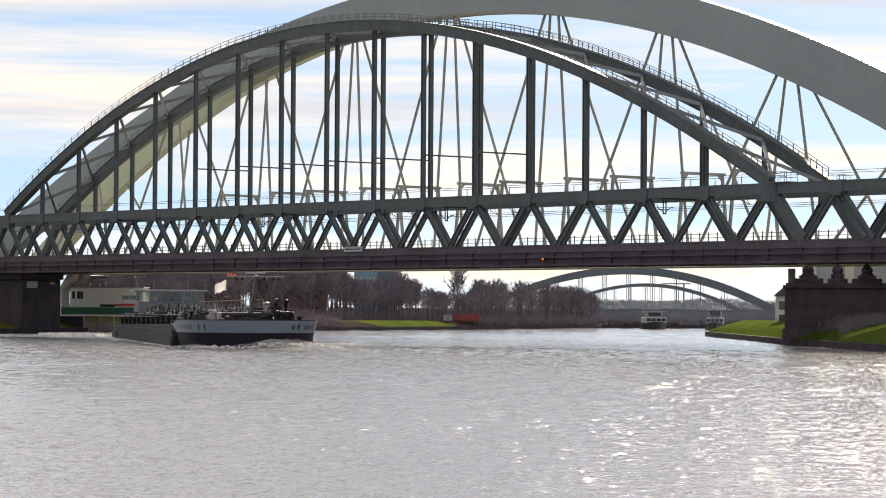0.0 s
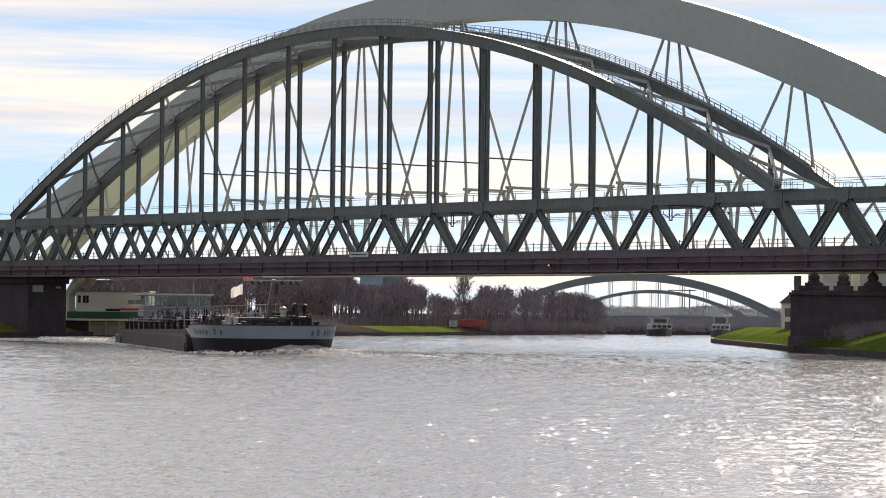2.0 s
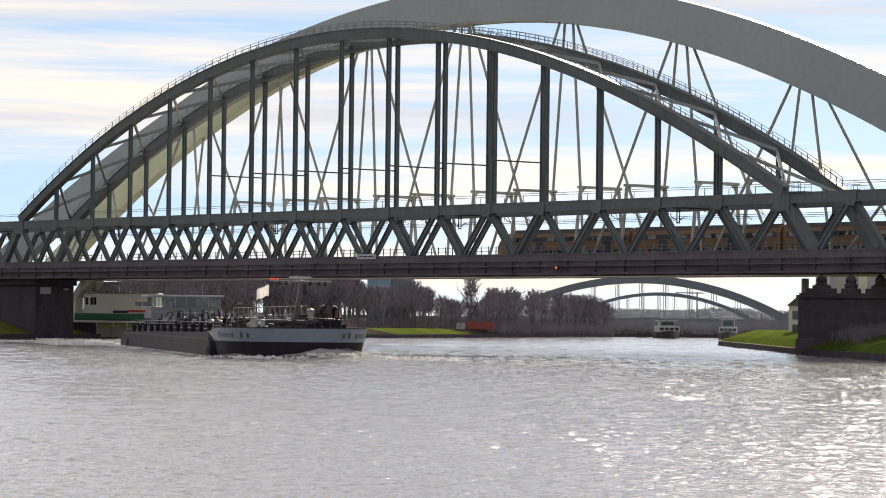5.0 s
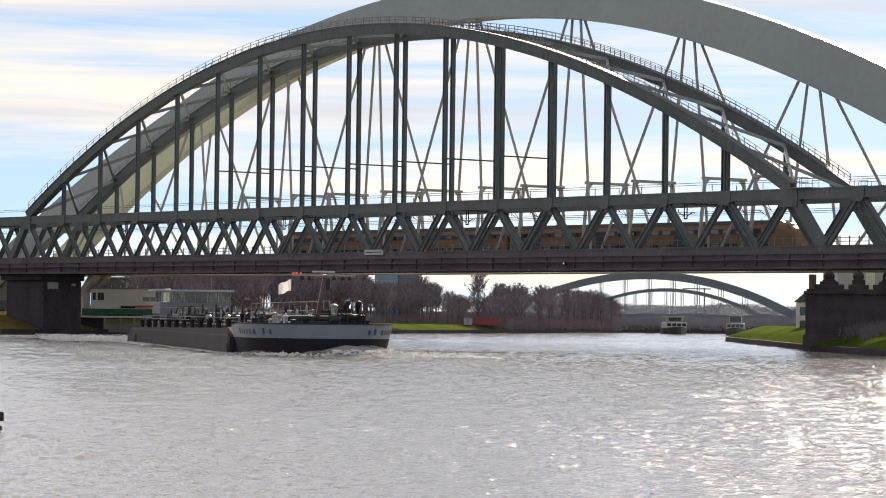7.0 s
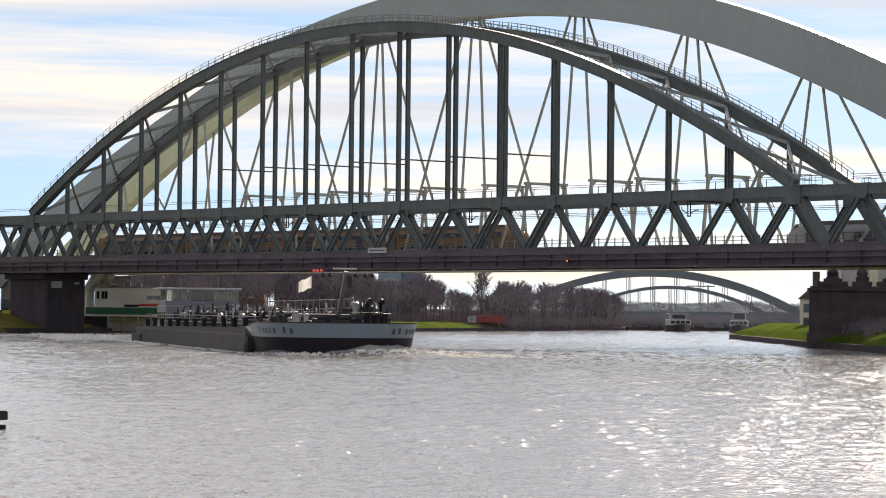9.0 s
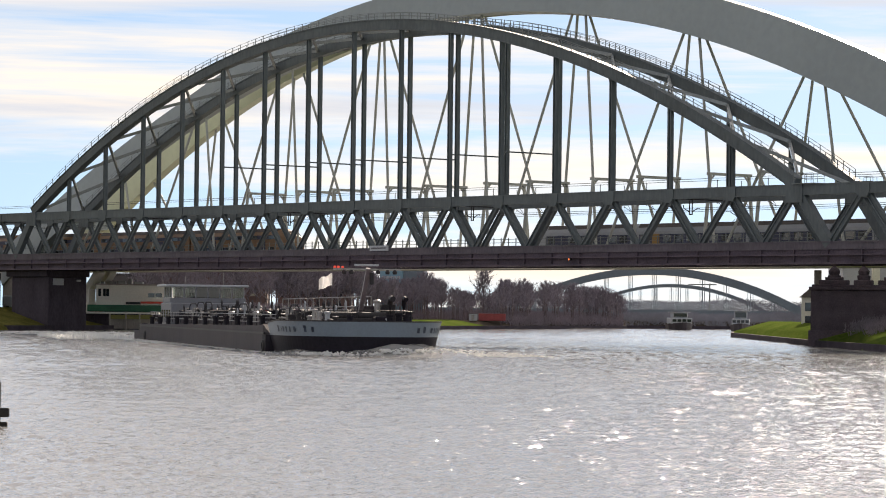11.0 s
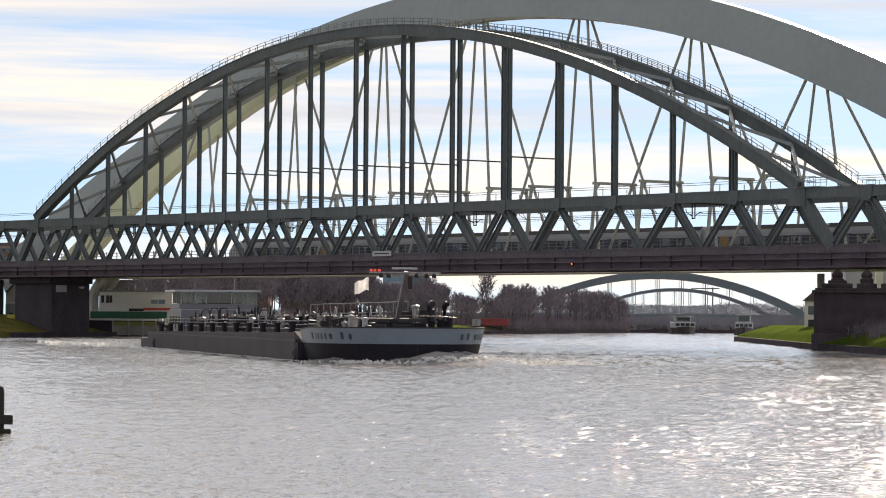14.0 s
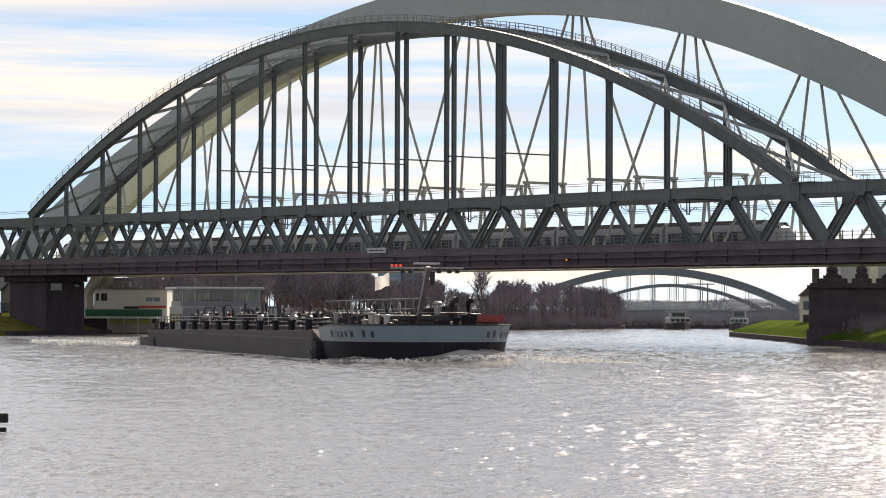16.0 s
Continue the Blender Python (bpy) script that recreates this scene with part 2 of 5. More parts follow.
def lathe(bm, x, y, profile, n=12):
    """A turned solid about a vertical axis; profile: (radius, height) from below."""
    rings = [[bm.verts.new((x + r * math.cos(k * math.tau / n), y + r * math.sin(k * math.tau / n), z)) for k in range(n)] for r, z in profile]
    for r0, r1 in zip(rings, rings[1:]):
        for k in range(n):
            bm.faces.new((r0[k], r0[(k + 1) % n], r1[(k + 1) % n], r1[k]))
    bm.faces.new(rings[0][::-1])
    bm.faces.new(rings[-1])
    return bm


def sweep(bm, pts, sections):
    """A closed section (list of offsets as vectors) carried along points, one section per point."""
    rings = [[bm.verts.new(Vector(p) + Vector(o)) for o in sec] for p, sec in zip(pts, sections)]
    n = len(rings[0])
    for r0, r1 in zip(rings, rings[1:]):
        for k in range(n):
            bm.faces.new((r0[k], r0[(k + 1) % n], r1[(k + 1) % n], r1[k]))
    bm.faces.new(rings[0][::-1])
    bm.faces.new(rings[-1])
    bmesh.ops.recalc_face_normals(bm, faces=bm.faces)
    return bm


# ---- river, banks ----
def line(y, rows):
    return float(np.interp(y, [r[0] for r in rows], [r[1] for r in rows]))


LEFT_BANK = [(-600, -110), (0, -92), (300, -80), (440, -68), (472, -57), (560, -10), (690, 38), (706, 39), (714, 60), (724, 110), (780, 330), (900, 700), (4500, 900)]
RIGHT_BANK = [(-600, 70), (0, 56), (200, 46), (286, 43), (346, 41), (470, 43), (497, 45.5), (510, 50), (540, 75), (600, 130), (660, 260), (760, 660), (4500, 1300)]


def ground_height(x, y):
    dl, dr = line(y, LEFT_BANK) - x, x - line(y, RIGHT_BANK)
    if dl > 0 and dl >= dr:
        top = 3.4 if y < 480 else (1.8 if y > 560 else 2.6)
        return min(top, 0.5 + dl * 0.22) if dl > 0.4 else 0.5
    if dr > 0:
        return min(2.5, 0.75 + dr * 0.3) + min(1.5, max(0, dr - 40) * 0.03)
    return -2.5


WAVE_SLOPE = 0.072


def waves(x, y, shortest, seed):
    """Height of a wind-ruffled surface: many crossing waves from the shortest length up."""
    rng = np.random.RandomState(seed)
    z = np.zeros_like(x)
    gust = 0.85 + 0.25 * np.sin(x * 0.11 + 1.3 * np.sin(y * 0.05)) * np.sin(y * 0.043 + 0.9)
    for k in range(40):
        lam = shortest * (8.0 ** (k / 39.0)) * rng.uniform(0.85, 1.15)
        a = rng.uniform(-1.35, 1.35)
        kx, ky = math.tau / lam * math.sin(a), 0.32 * math.tau / lam * math.cos(a)
        amp = WAVE_SLOPE / math.hypot(kx, ky) * (shortest / lam) ** 0.85
        z += amp * np.sin(kx * x + ky * y + rng.uniform(0, math.tau))
    return z * gust * np.minimum(1.0, (110.0 / y) ** 0.5)


def build_water():
    """One sheet in strips, finely ruffled nearby and in longer waves further off."""
    verts, faces, count = [], [], 0
    edges = [28.0 * (690.0 / 28.0) ** (k / 15) for k in range(16)]
    for i_zone, (y0, y1) in enumerate(zip(edges, edges[1:])):
        half, dx, dy = 0.16 * y1 + 3.0, 0.00075 * y0, 0.0024 * y0
        xs = np.linspace(-half, half, int(2 * half / dx) + 1)
        ys = np.linspace(y0, y1, int((y1 - y0) / dy) + 1)
        gx, gy = np.meshgrid(xs, ys)
        # each strip passes into the next one
        w = np.clip((gy - y0) / (y1 - y0), 0, 1)
        z = waves(gx, gy, 2.8 * dx, 7 + i_zone) * np.sqrt(1 - w) + waves(gx, gy, 2.8 * 0.00075 * y1, 8 + i_zone) * np.sqrt(w)
        verts.append(np.stack([gx, gy, z], -1).reshape(-1, 3))
        n, m = len(ys), len(xs)
        i = (np.arange(n - 1)[:, None] * m + np.arange(m - 1)[None, :]).reshape(-1) + count
        faces.append(np.stack([i, i + 1, i + m + 1, i + m], -1))
        count += n * m
        # flat flanks at both sides of the zone
        flank = np.array([(-4500, y0, 0), (-half, y0, 0), (-half, y1, 0), (-4500, y1, 0), (half, y0, 0), (4500, y0, 0), (4500, y1, 0), (half, y1, 0)], float)
        verts.append(flank)
        faces.append(np.array([[0, 1, 2, 3], [4, 5, 6, 7]]) + count)
        count += 8
    rest = np.array([(-4500, -4500, 0), (4500, -4500, 0), (4500, 28, 0), (-4500, 28, 0), (-4500, 690, 0), (4500, 690, 0), (4500, 4500, 0), (-4500, 4500, 0)], float)
    verts.append(rest)
    faces.append(np.array([[0, 1, 2, 3], [4, 5, 6, 7]]) + count)
    v, f = np.concatenate(verts), np.concatenate(faces)
    me = bpy.data.meshes.new("water")
    me.vertices.add(len(v))
    me.vertices.foreach_set("co", v.reshape(-1))
    me.loops.add(len(f) * 4)
    me.loops.foreach_set("vertex_index", f.reshape(-1).astype(np.int32))
    me.polygons.add(len(f))
    me.polygons.foreach_set("loop_start", np.arange(0, len(f) * 4, 4, dtype=np.int32))
    me.polygons.foreach_set("use_smooth", np.ones(len(f), dtype=bool))
    me.update()
    me.validate()
    me.materials.append(water_material())
    return tagged(new("water", me), "grey rippled river water glittering in low sun", "water", kind="structure")


def build_ground():
    xs = sorted({*np.arange(-110, 140, 2.0), *np.arange(-600, -110, 25), *np.arange(140, 700, 25), -4500, -2500, -1200, 1200, 2500, 4500})
    ys = sorted({*np.arange(250, 760, 4.0), *np.arange(-600, 250, 25), *np.arange(760, 1500, 20), 2000, 2800, 3600, 4500, -1500, -4500})
    verts = []
    for y in ys:
        a, b = line(y, LEFT_BANK), line(y, RIGHT_BANK)
        for x in xs:
            for edge in (a - 0.2, a + 0.2, b - 0.2, b + 0.2):
                if abs(x - edge) < 0.9 and abs(x - edge) > 1e-6 and 250 <= y <= 760:
                    x = edge if abs(x - a) > 0.0 else x
                    break
            verts.append((x, y, ground_height(x, y) + 0.12 * noise.noise((x * 0.2, y * 0.2, 0))))
    nx = len(xs)
    faces = [(j * nx + i, j * nx + i + 1, (j + 1) * nx + i + 1, (j + 1) * nx + i) for j in range(len(ys) - 1) for i in range(nx - 1)]
    me = bpy.data.meshes.new("ground")
    me.from_pydata(verts, [], faces)
    me.materials.append(ground_material())
    me.materials.append(mat("leaf_litter_soil", (0.06, 0.05, 0.045), 0.95, 0.0, 0.35, 0.2, 3.0, 0.6, second=(0.085, 0.072, 0.055), spec=0.0))
    me.materials.append(mat("dry_bank_grass", (0.085, 0.085, 0.025), 0.95, 0.0, 0.4, 0.3, 3.0, 0.6, second=(0.17, 0.16, 0.05), spec=0.0))
    for poly in me.polygons:
        poly.use_smooth = True
        c = poly.center
        if c.y > 600 and (c.y > 690 or c.x < line(c.y, RIGHT_BANK) - 4):
            poly.material_index = 1
        elif 500 < c.y < 1400 and c.x < line(c.y, LEFT_BANK) + 2 and not (-16 < c.x < 10 and 560 < c.y < 620):
            poly.material_index = 1
        elif c.y <= 500 and c.x < line(c.y, LEFT_BANK) + 2:
            poly.material_index = 2
    tagged(new("ground", me), "grassy river banks with soil and short green turf", "ground", kind="structure")
    # quay edges along both banks
    for name, rows, side, y0, y1 in (("quay_wall_left", LEFT_BANK, -1, 440, 720), ("quay_wall_right", RIGHT_BANK, 1, 150, 560)):
        bm = bmesh.new()
        ys2 = np.arange(y0, y1, 6.0)
        pts = [(line(y, rows), y, 0) for y in ys2]
        sec = [(-0.5, 0, -2.4), (0.5, 0, -2.4), (0.25, 0, 0.72), (-0.25, 0, 0.72)]
        sweep(bm, pts, [sec] * len(pts))
        tagged(part(name, bm, DARKSTONE), "dark weathered stone quay edge along the water", "quay", kind="structure")


build_ground()
water = build_water()

# ---- the truss arch railway bridge ----
ANGLE = 51.36
SITE = pose(-66.2, 455.0, 0, 0, 0, -ANGLE)
P, W = 10.311, 9.39  # panel length, distance between the truss planes
TOP_Z, LOW_Z, RISE = 17.44, 11.3, 22.95


def arch_z(x):
    u = x / P / 8 - 1
    return TOP_Z + 0.7 + RISE * (1 - u * u)


def lipped(hh, w, lip, t):
    """Section of a box with projecting flanges: half height, half width, lip, flange thickness."""
    rows = ((-w, -hh), (w, -hh), (w, -hh + t), (w - lip, -hh + t), (w - lip, hh - t), (w, hh - t), (w, hh), (-w, hh), (-w, hh - t), (-w + lip, hh - t), (-w + lip, -hh + t), (-w, -hh + t))
    return [(0, s, k) for s, k in rows]


def gusset_plate():
    """A plate that widens where hanger and diagonals meet the top chord."""
    bm = bmesh.new()
    out = ((-1.0, 0.59), (1.0, 0.59), (1.0, -0.5), (0.62, -1.0), (-0.62, -1.0), (-1.0, -0.5))
    rings = [[bm.verts.new((x, y, z)) for x, z in out] for y in (-0.5, 0.5)]
    for k in range(6):
        bm.faces.new((rings[0][k], rings[0][(k + 1) % 6], rings[1][(k + 1) % 6], rings[1][k]))
    bm.faces.new(rings[0][::-1])
    bm.faces.new(rings[1])
    bmesh.ops.recalc_face_normals(bm, faces=bm.faces)
    return bm


def build_truss_bridge():
    br = thing("truss_arch_bridge", "grey-green steel railway bridge with arches above trussed girders", "bridge", SITE)
    first, last = -9, 24
    for plane, y in (("near", 0.0), ("far", W)):
        for name, zc, hh, m in (("top_chord", TOP_Z, 0.61, STEEL), ("bottom_chord", LOW_Z - 0.05, 0.45, STEEL_LOW)):
            sec = lipped(hh, 0.46, 0.08, 0.14)
            part(name, sweep(bmesh.new(), [(first * P, y, zc), (last * P, y, zc)], [sec, sec]), m, br)
        # the arch: a box with lips
        xs = np.linspace(0, 16 * P, 65)
        pts, secs = [], []
        for x in xs:
            z = arch_z(x)
            slope = -2 * RISE * (x / P / 8 - 1) / (8 * P)
            d = Vector((1, 0, slope)).normalized()
            nrm = Vector((-d.z, 0, d.x))
            pts.append((x, y, z))
            sec = []
            for s, k in ((-0.55, -0.7), (0.55, -0.7), (0.55, -0.58), (0.45, -0.58), (0.45, 0.58), (0.55, 0.58), (0.55, 0.7), (-0.55, 0.7), (-0.55, 0.58), (-0.45, 0.58), (-0.45, -0.58), (-0.55, -0.58)):
                sec.append(nrm * k + Vector((0, s, 0)))
            secs.append(sec)
        part("arch", sweep(bmesh.new(), pts, secs), STEEL, br)
        # hangers and their gusset plates
        gus = gusset_plate()
        gus_me = None
        for i in range(first + 1, last):
            if gus_me is None:
                ob = part("gusset", gus, STEEL, br)
                gus_me = ob.data
            else:
                ob = same("gusset", gus_me, br)
            ob.matrix_basis = pose(i * P, y, TOP_Z)
        for i in range(1, 16):
            top = arch_z(i * P) - 0.5
            bm = h_beam(bmesh.new(), (i * P, y, TOP_Z + 0.5), (i * P, y, top), 0.5, 0.5, (1, 0, 0))
            part("hanger", bm, STEEL, br)
        # warren web: two shared meshes
        up = h_beam(bmesh.new(), (0, 0, LOW_Z), (P / 2, 0, TOP_Z), 0.45, 0.68, (0.8, 0, -0.6))
        down = h_beam(bmesh.new(), (0, 0, TOP_Z), (P / 2, 0, LOW_Z), 0.45, 0.68, (0.8, 0, 0.6))
        uo, do = part("diagonal", up, STEEL, br), part("diagonal", down, STEEL, br)
        um, dm = uo.data, do.data
        uo.matrix_basis, do.matrix_basis = pose((first + 0.5) * P, y, 0), pose(first * P, y, 0)
        for i in range(first + 1, last):
            same("diagonal", um, br, pose((i + 0.5) * P, y, 0))
            same("diagonal", dm, br, pose(i * P, y, 0))
        for xe, s in ((0, -1), (16 * P, 1)):
            # heavy end post that carries the thrust down from the arch
            bm = beam(bmesh.new(), (xe, y, TOP_Z + 0.3), (xe + s * P / 2, y, LOW_Z), 0.8, 1.15, (0.8, 0, 0.6 * s))
            box(bm, xe - 1.3, xe + 1.3, y - 0.53, y + 0.53, TOP_Z - 1.4, TOP_Z + 0.58)
            part("end_post", bm, STEEL, br)
        # walkway railing on the arch
        post = None
        n = 88
        zs = []
        for k in range(n + 1):
            x = 16 * P * (0.004 + 0.992 * k / n)
            z = arch_z(x) + 0.68 * math.sqrt(1 + (2 * RISE * (x / P / 8 - 1) / (8 * P)) ** 2)
            zs.append((x, y - 0.5, z))
            if post is None:
                ob = part("railing_post", boxes((-0.035, 0.035, -0.035, 0.035, 0, 0.85)), RAILING, br)
                post = ob.data
            else:
                ob = same("railing_post", post, br)
            ob.matrix_basis = pose(*zs[-1])
            same("railing_post", post, br, pose(zs[-1][0], y + 0.5, z))
        for hh in (0.45, 0.85):
            for yy in (0, 1.0):
                part("handrail", tube(bmesh.new(), [(a, b + yy, c + hh) for a, b, c in zs], 0.03, 4), RAILING, br)
        # edge girder under the chord, with a walkway shelf
        s = -1 if y == 0 else 1
        y0, y1 = sorted((y - 0.1 * s, y + 0.25 * s))
        bm = boxes((first * P, last * P, y0, y1, 9.35, 10.85))
        box(bm, first * P, last * P, y0 - 0.25, y1 + 0.25, 9.2, 9.42)
        box(bm, first * P, last * P, min(y, y + s * 1.0), max(y, y + s * 1.0), 10.15, 10.28)
        part("edge_girder", bm, RUST, br)
        st = None
        for k in range(first * 2, last * 2):
            if st is None:
                ob = part("stiffener", boxes((-0.06, 0.06, -0.3, 0.3, 9.35, 10.8)), RUST, br)
                st = ob.data
            else:
                ob = same("stiffener", st, br)
            ob.matrix_basis = pose(k * P / 2, y + 0.2 * s, 0)
    # thin struts across the bridge, from hanger to hanger
    for i in range(5, 12):
        part("cross_strut", tube(bmesh.new(), [(i * P, 0, 23.5), (i * P, W, 23.5)], 0.1, 6), STEEL, br)
    # lateral bracing between the arches
    for i in range(0, 16):
        z, z2 = arch_z(i * P) + 0.1, arch_z((i + 1) * P) + 0.1
        part("wind_brace", beam(bmesh.new(), (i * P, 0.4, z), ((i + 1) * P, W - 0.4, z2), 0.32, 0.4), BRACE, br)
        part("wind_brace", beam(bmesh.new(), (i * P, W - 0.4, z - 0.05), ((i + 1) * P, 0.4, z2 - 0.05), 0.32, 0.4), BRACE, br)
    # railed platforms where the arches come down to the top chord
    for y in (0, W):
        for xe, s in ((16 * P, 1),):
            bm = boxes((min(xe, xe + s * 3.6), max(xe, xe + s * 3.6), y - 0.9, y + 0.9, TOP_Z + 0.6, TOP_Z + 0.68))
            for k in range(4):
                for yy in (-0.85, 0.85):
                    x = xe + s * (0.3 + k * 1.0)
                    tube(bm, [(x, y + yy, TOP_Z + 0.66), (x, y + yy, TOP_Z + 1.75)], 0.04, 4)
            for yy in (-0.85, 0.85):
                for hh in (1.2, 1.75):
                    tube(bm, [(xe + s * 0.3, y + yy, TOP_Z + hh), (xe + s * 3.3, y + yy, TOP_Z + hh)], 0.035, 4)
            part("access_platform", bm, RAILING, br)
    # track deck, cross girders and rails
    part("deck", boxes((first * P, last * P, 0.5, W - 0.5, 10.3, 10.55)), STEEL_LOW, br)
    cross = None
    for k in range(first * 2, last * 2):
        if cross is None:
            ob = part("cross_girder", boxes((-0.2, 0.2, 0.3, W - 0.3, 9.3, 10.3)), RUST, br)
            cross = ob.data
        else:
            ob = same("cross_girder", cross, br)
        ob.matrix_basis = pose(k * P / 2, 0, 0)
    for y in (1.9, 3.335, 6.0, 7.435):
        part("rail", boxes((first * P, last * P, y - 0.04, y + 0.04, 10.55, 10.72)), PIPE, br)
    # overhead wire and its droppers inside the truss
    for y in (2.6, 6.7):
        part("overhead_wire", tube(bmesh.new(), [(first * P, y, 15.9), (last * P, y, 15.9)], 0.025, 4), DARK, br)
    for x in (-16.5, 24.0, 64.4, 104.6, 145.1, 185.6):
        bm = boxes((x - 0.28, x - 0.18, 2.55, 2.65, 15.2, 16.9), (x + 0.18, x + 0.28, 2.55, 2.65, 15.2, 16.9), (x - 0.28, x + 0.28, 2.55, 2.65, 15.1, 15.25))
        tube(bm, [(x - 0.3, 2.6, 15.5), (x - 1.2, 2.6, 15.9), (x - 1.3, 2.6, 16.3)], 0.06, 5)
        tube(bm, [(x + 0.3, 2.6, 15.5), (x + 1.2, 2.6, 15.9), (x + 1.5, 2.6, 15.8)], 0.06, 5)
        box(bm, x - 0.1, x + 0.1, 0.3, W - 0.3, 16.85, 17.0)
        part("wire_dropper", bm, DARK, br)
    # name board and navigation lamp on the edge girder
    sign = part("sign_board", boxes((87.2, 91.2, -0.62, -0.5, 11.35, 12.05), bevel=0.03), WHITE, br, "pale grey sign board with illegible writing")
    bm = boxes((87.6, 90.8, -0.64, -0.62, 11.66, 11.78))
    part("writing", bm, DARKSTONE, sign)
    lamp = part("navigation_lamp", boxes((-0.13, 0.13, -0.2, 0.2, -0.15, 0.15), bevel=0.05), DARK, br, "navigation lamp glowing orange")
    lamp.matrix_basis = pose(127.6, -0.75, 10.0)
    part("lens", lathe(bmesh.new(), 0, -0.22, [(0.06, -0.1), (0.11, 0.0), (0.06, 0.1)], 8), ORANGELAMP, lamp)


build_truss_bridge()

# ---- the pale arch bridge behind ----
G = 19.66       # its near edge, from the plane of the nearer truss
PC, PL, PR = 78.1, 117.86, 35.14
LEAN = 3.9
RAIL_Z = 11.0


def pale_point(x, far):
    u = (x - PC) / PL
    k = (1 - u * u) * (1 - 0.076 * u * u)
    return Vector((x, G + LEAN * k if not far else G + 10 - LEAN * k, 12 + (PR - 0.65 * far) * k))


def build_pale_bridge():
    br = thing("pale_arch_bridge", "pale grey steel railway bridge with two leaning box arches", "bridge", SITE)
    for far in (0, 1):
        pts, secs = [], []
        for x in np.linspace(PC - PL * 1.03, PC + PL * 1.03, 81):
            p = pale_point(x, far)
            q = (pale_point(x + 0.5, far) - p).normalized()
            side = Vector((0, 1, (-LEAN / PR) * (1 if not far else -1))).normalized()
            nrm = q.cross(side).normalized()
            if nrm.z < 0:
                nrm = -nrm
            side = nrm.cross(q).normalized()
            pts.append(p)
            dp = 2.62 + 0.83 * ((x - PC) / PL) ** 2 - 0.65 * far
            cut = 1.2 * min(1.0, max(0.0, (-0.38 - (x - PC) / PL) / 0.22))
            secs.append([nrm * a + side * b for a, b in ((-dp, -0.85), (-dp, 0.85), (dp - cut, 0.85), (dp - cut, -0.2), (dp - cut - 0.16, -0.85))])
        # the far arch gets the colour with bounced light painted in
        part("arch", sweep(bmesh.new(), pts, secs), PALE_BOUNCE if far else PALE, br)
    first, last = -250, 560
    part("deck", boxes((first, last, G - 0.6, G + 10.6, 9.6, 10.6), (first, last, G - 0.8, G - 0.6, 9.4, 11.1), (first, last, G + 10.6, G + 10.8, 9.4, 11.1), bevel=0.0), PALE_HANGER, br)
    for y in (2.2, 3.635, 6.4, 7.835):
        part("rail", boxes((first, last, G + y - 0.04, G + y + 0.04, 10.6, RAIL_Z - 0.06)), PIPE, br)
    step = 22.1
    for k in range(-5, 6):
        for far in (0, 1):
            x = 78.0 + k * step - 2.5 * far
            y = G if not far else G + 10
            top = pale_point(x, far)
            if top.z < 16:
                continue
            q, w = max(0.0, k - 0.5) / 2.5, min(1.0, max(0.0, k / 2))
            for dx, tx in (((-9.9 - 2.0 * w, -0.5 + 0.6 * q), (9.0, 2.0 + 0.9 * q * q)), ((-7.4, 0.3 - 1.2 * q), (13.0 + 1.8 * w, 2.7 - 0.9 * q)))[far]:
                t = pale_point(x + tx, far) - Vector((0, 0, 2.0))
                bm = tube(bmesh.new(), [t, (x + dx, y, 10.9)], 0.19, 8)
                part("hanger", bm, PALE_HANGER, br)
    part("portal_beam", boxes((-26.6, -24.2, G + 1.3, G + 8.7, 16.4, 19.2), bevel=0.08), PALE, br)
    # catenary portals
    for x in sorted(x for x in [84.3 + 22.1 * k for k in range(-2, 12)] + [93.3 + 22.1 * k for k in range(-3, 12)] if not 148 < x < 205):
        bm = bmesh.new()
        for s in (-1, 1):
            beam(bm, (x, G + 5 + s * 4.5, 10.6), (x, G + 5 + s * 3.3, 21.1), 0.3, 0.36, (1, 0, 0))
            beam(bm, (x - 0.02, G + 5 + s * 3.4, 20.2), (x - 0.02, G + 5 + s * 2.5, 21.1), 0.18, 0.2, (1, 0, 0))
        beam(bm, (x, G + 1.2, 21.1), (x, G + 8.8, 21.1), 0.3, 0.36)
        part("catenary_portal", bm, PALE_HANGER, br)
        for y in (2.9, 7.1):
            bm = tube(bmesh.new(), [(x, G + y, 20.4), (x, G + y, 17.4)], 0.05, 5)
            tube(bm, [(x, G + y, 17.6), (x + 1.3, G + y + 0.2, 16.9)], 0.04, 5)
            tube(bm, [(x, G + y, 18.6), (x + 1.3, G + y + 0.2, 16.9)], 0.04, 5)
            part("wire_bracket", bm, DARK, br)
    for y in (2.9, 7.1):
        for z, r in ((16.7, 0.025), (18.3, 0.025), (20.6, 0.03)):
            part("overhead_wire", tube(bmesh.new(), [(first, G + y, z), (last, G + y, z)], r, 4), DARK, br)
    # edge fence
    post = None
    for k in range(215):
        x = -80 + k * 1.55
        if post is None:
            ob = part("fence_post", boxes((-0.05, 0.05, -0.05, 0.05, 11.0, 13.5)), RAILING, br)
            post = ob.data
        else:
            ob = same("fence_post", post, br)
        ob.matrix_basis = pose(x, G - 0.7, 0)
    for z in (11.5, 11.95, 12.4, 12.85, 13.3):
        part("fence_rail", boxes((-80, 250, G - 0.73, G - 0.67, z - 0.03, z + 0.03)), RAILING, br)


build_pale_bridge()


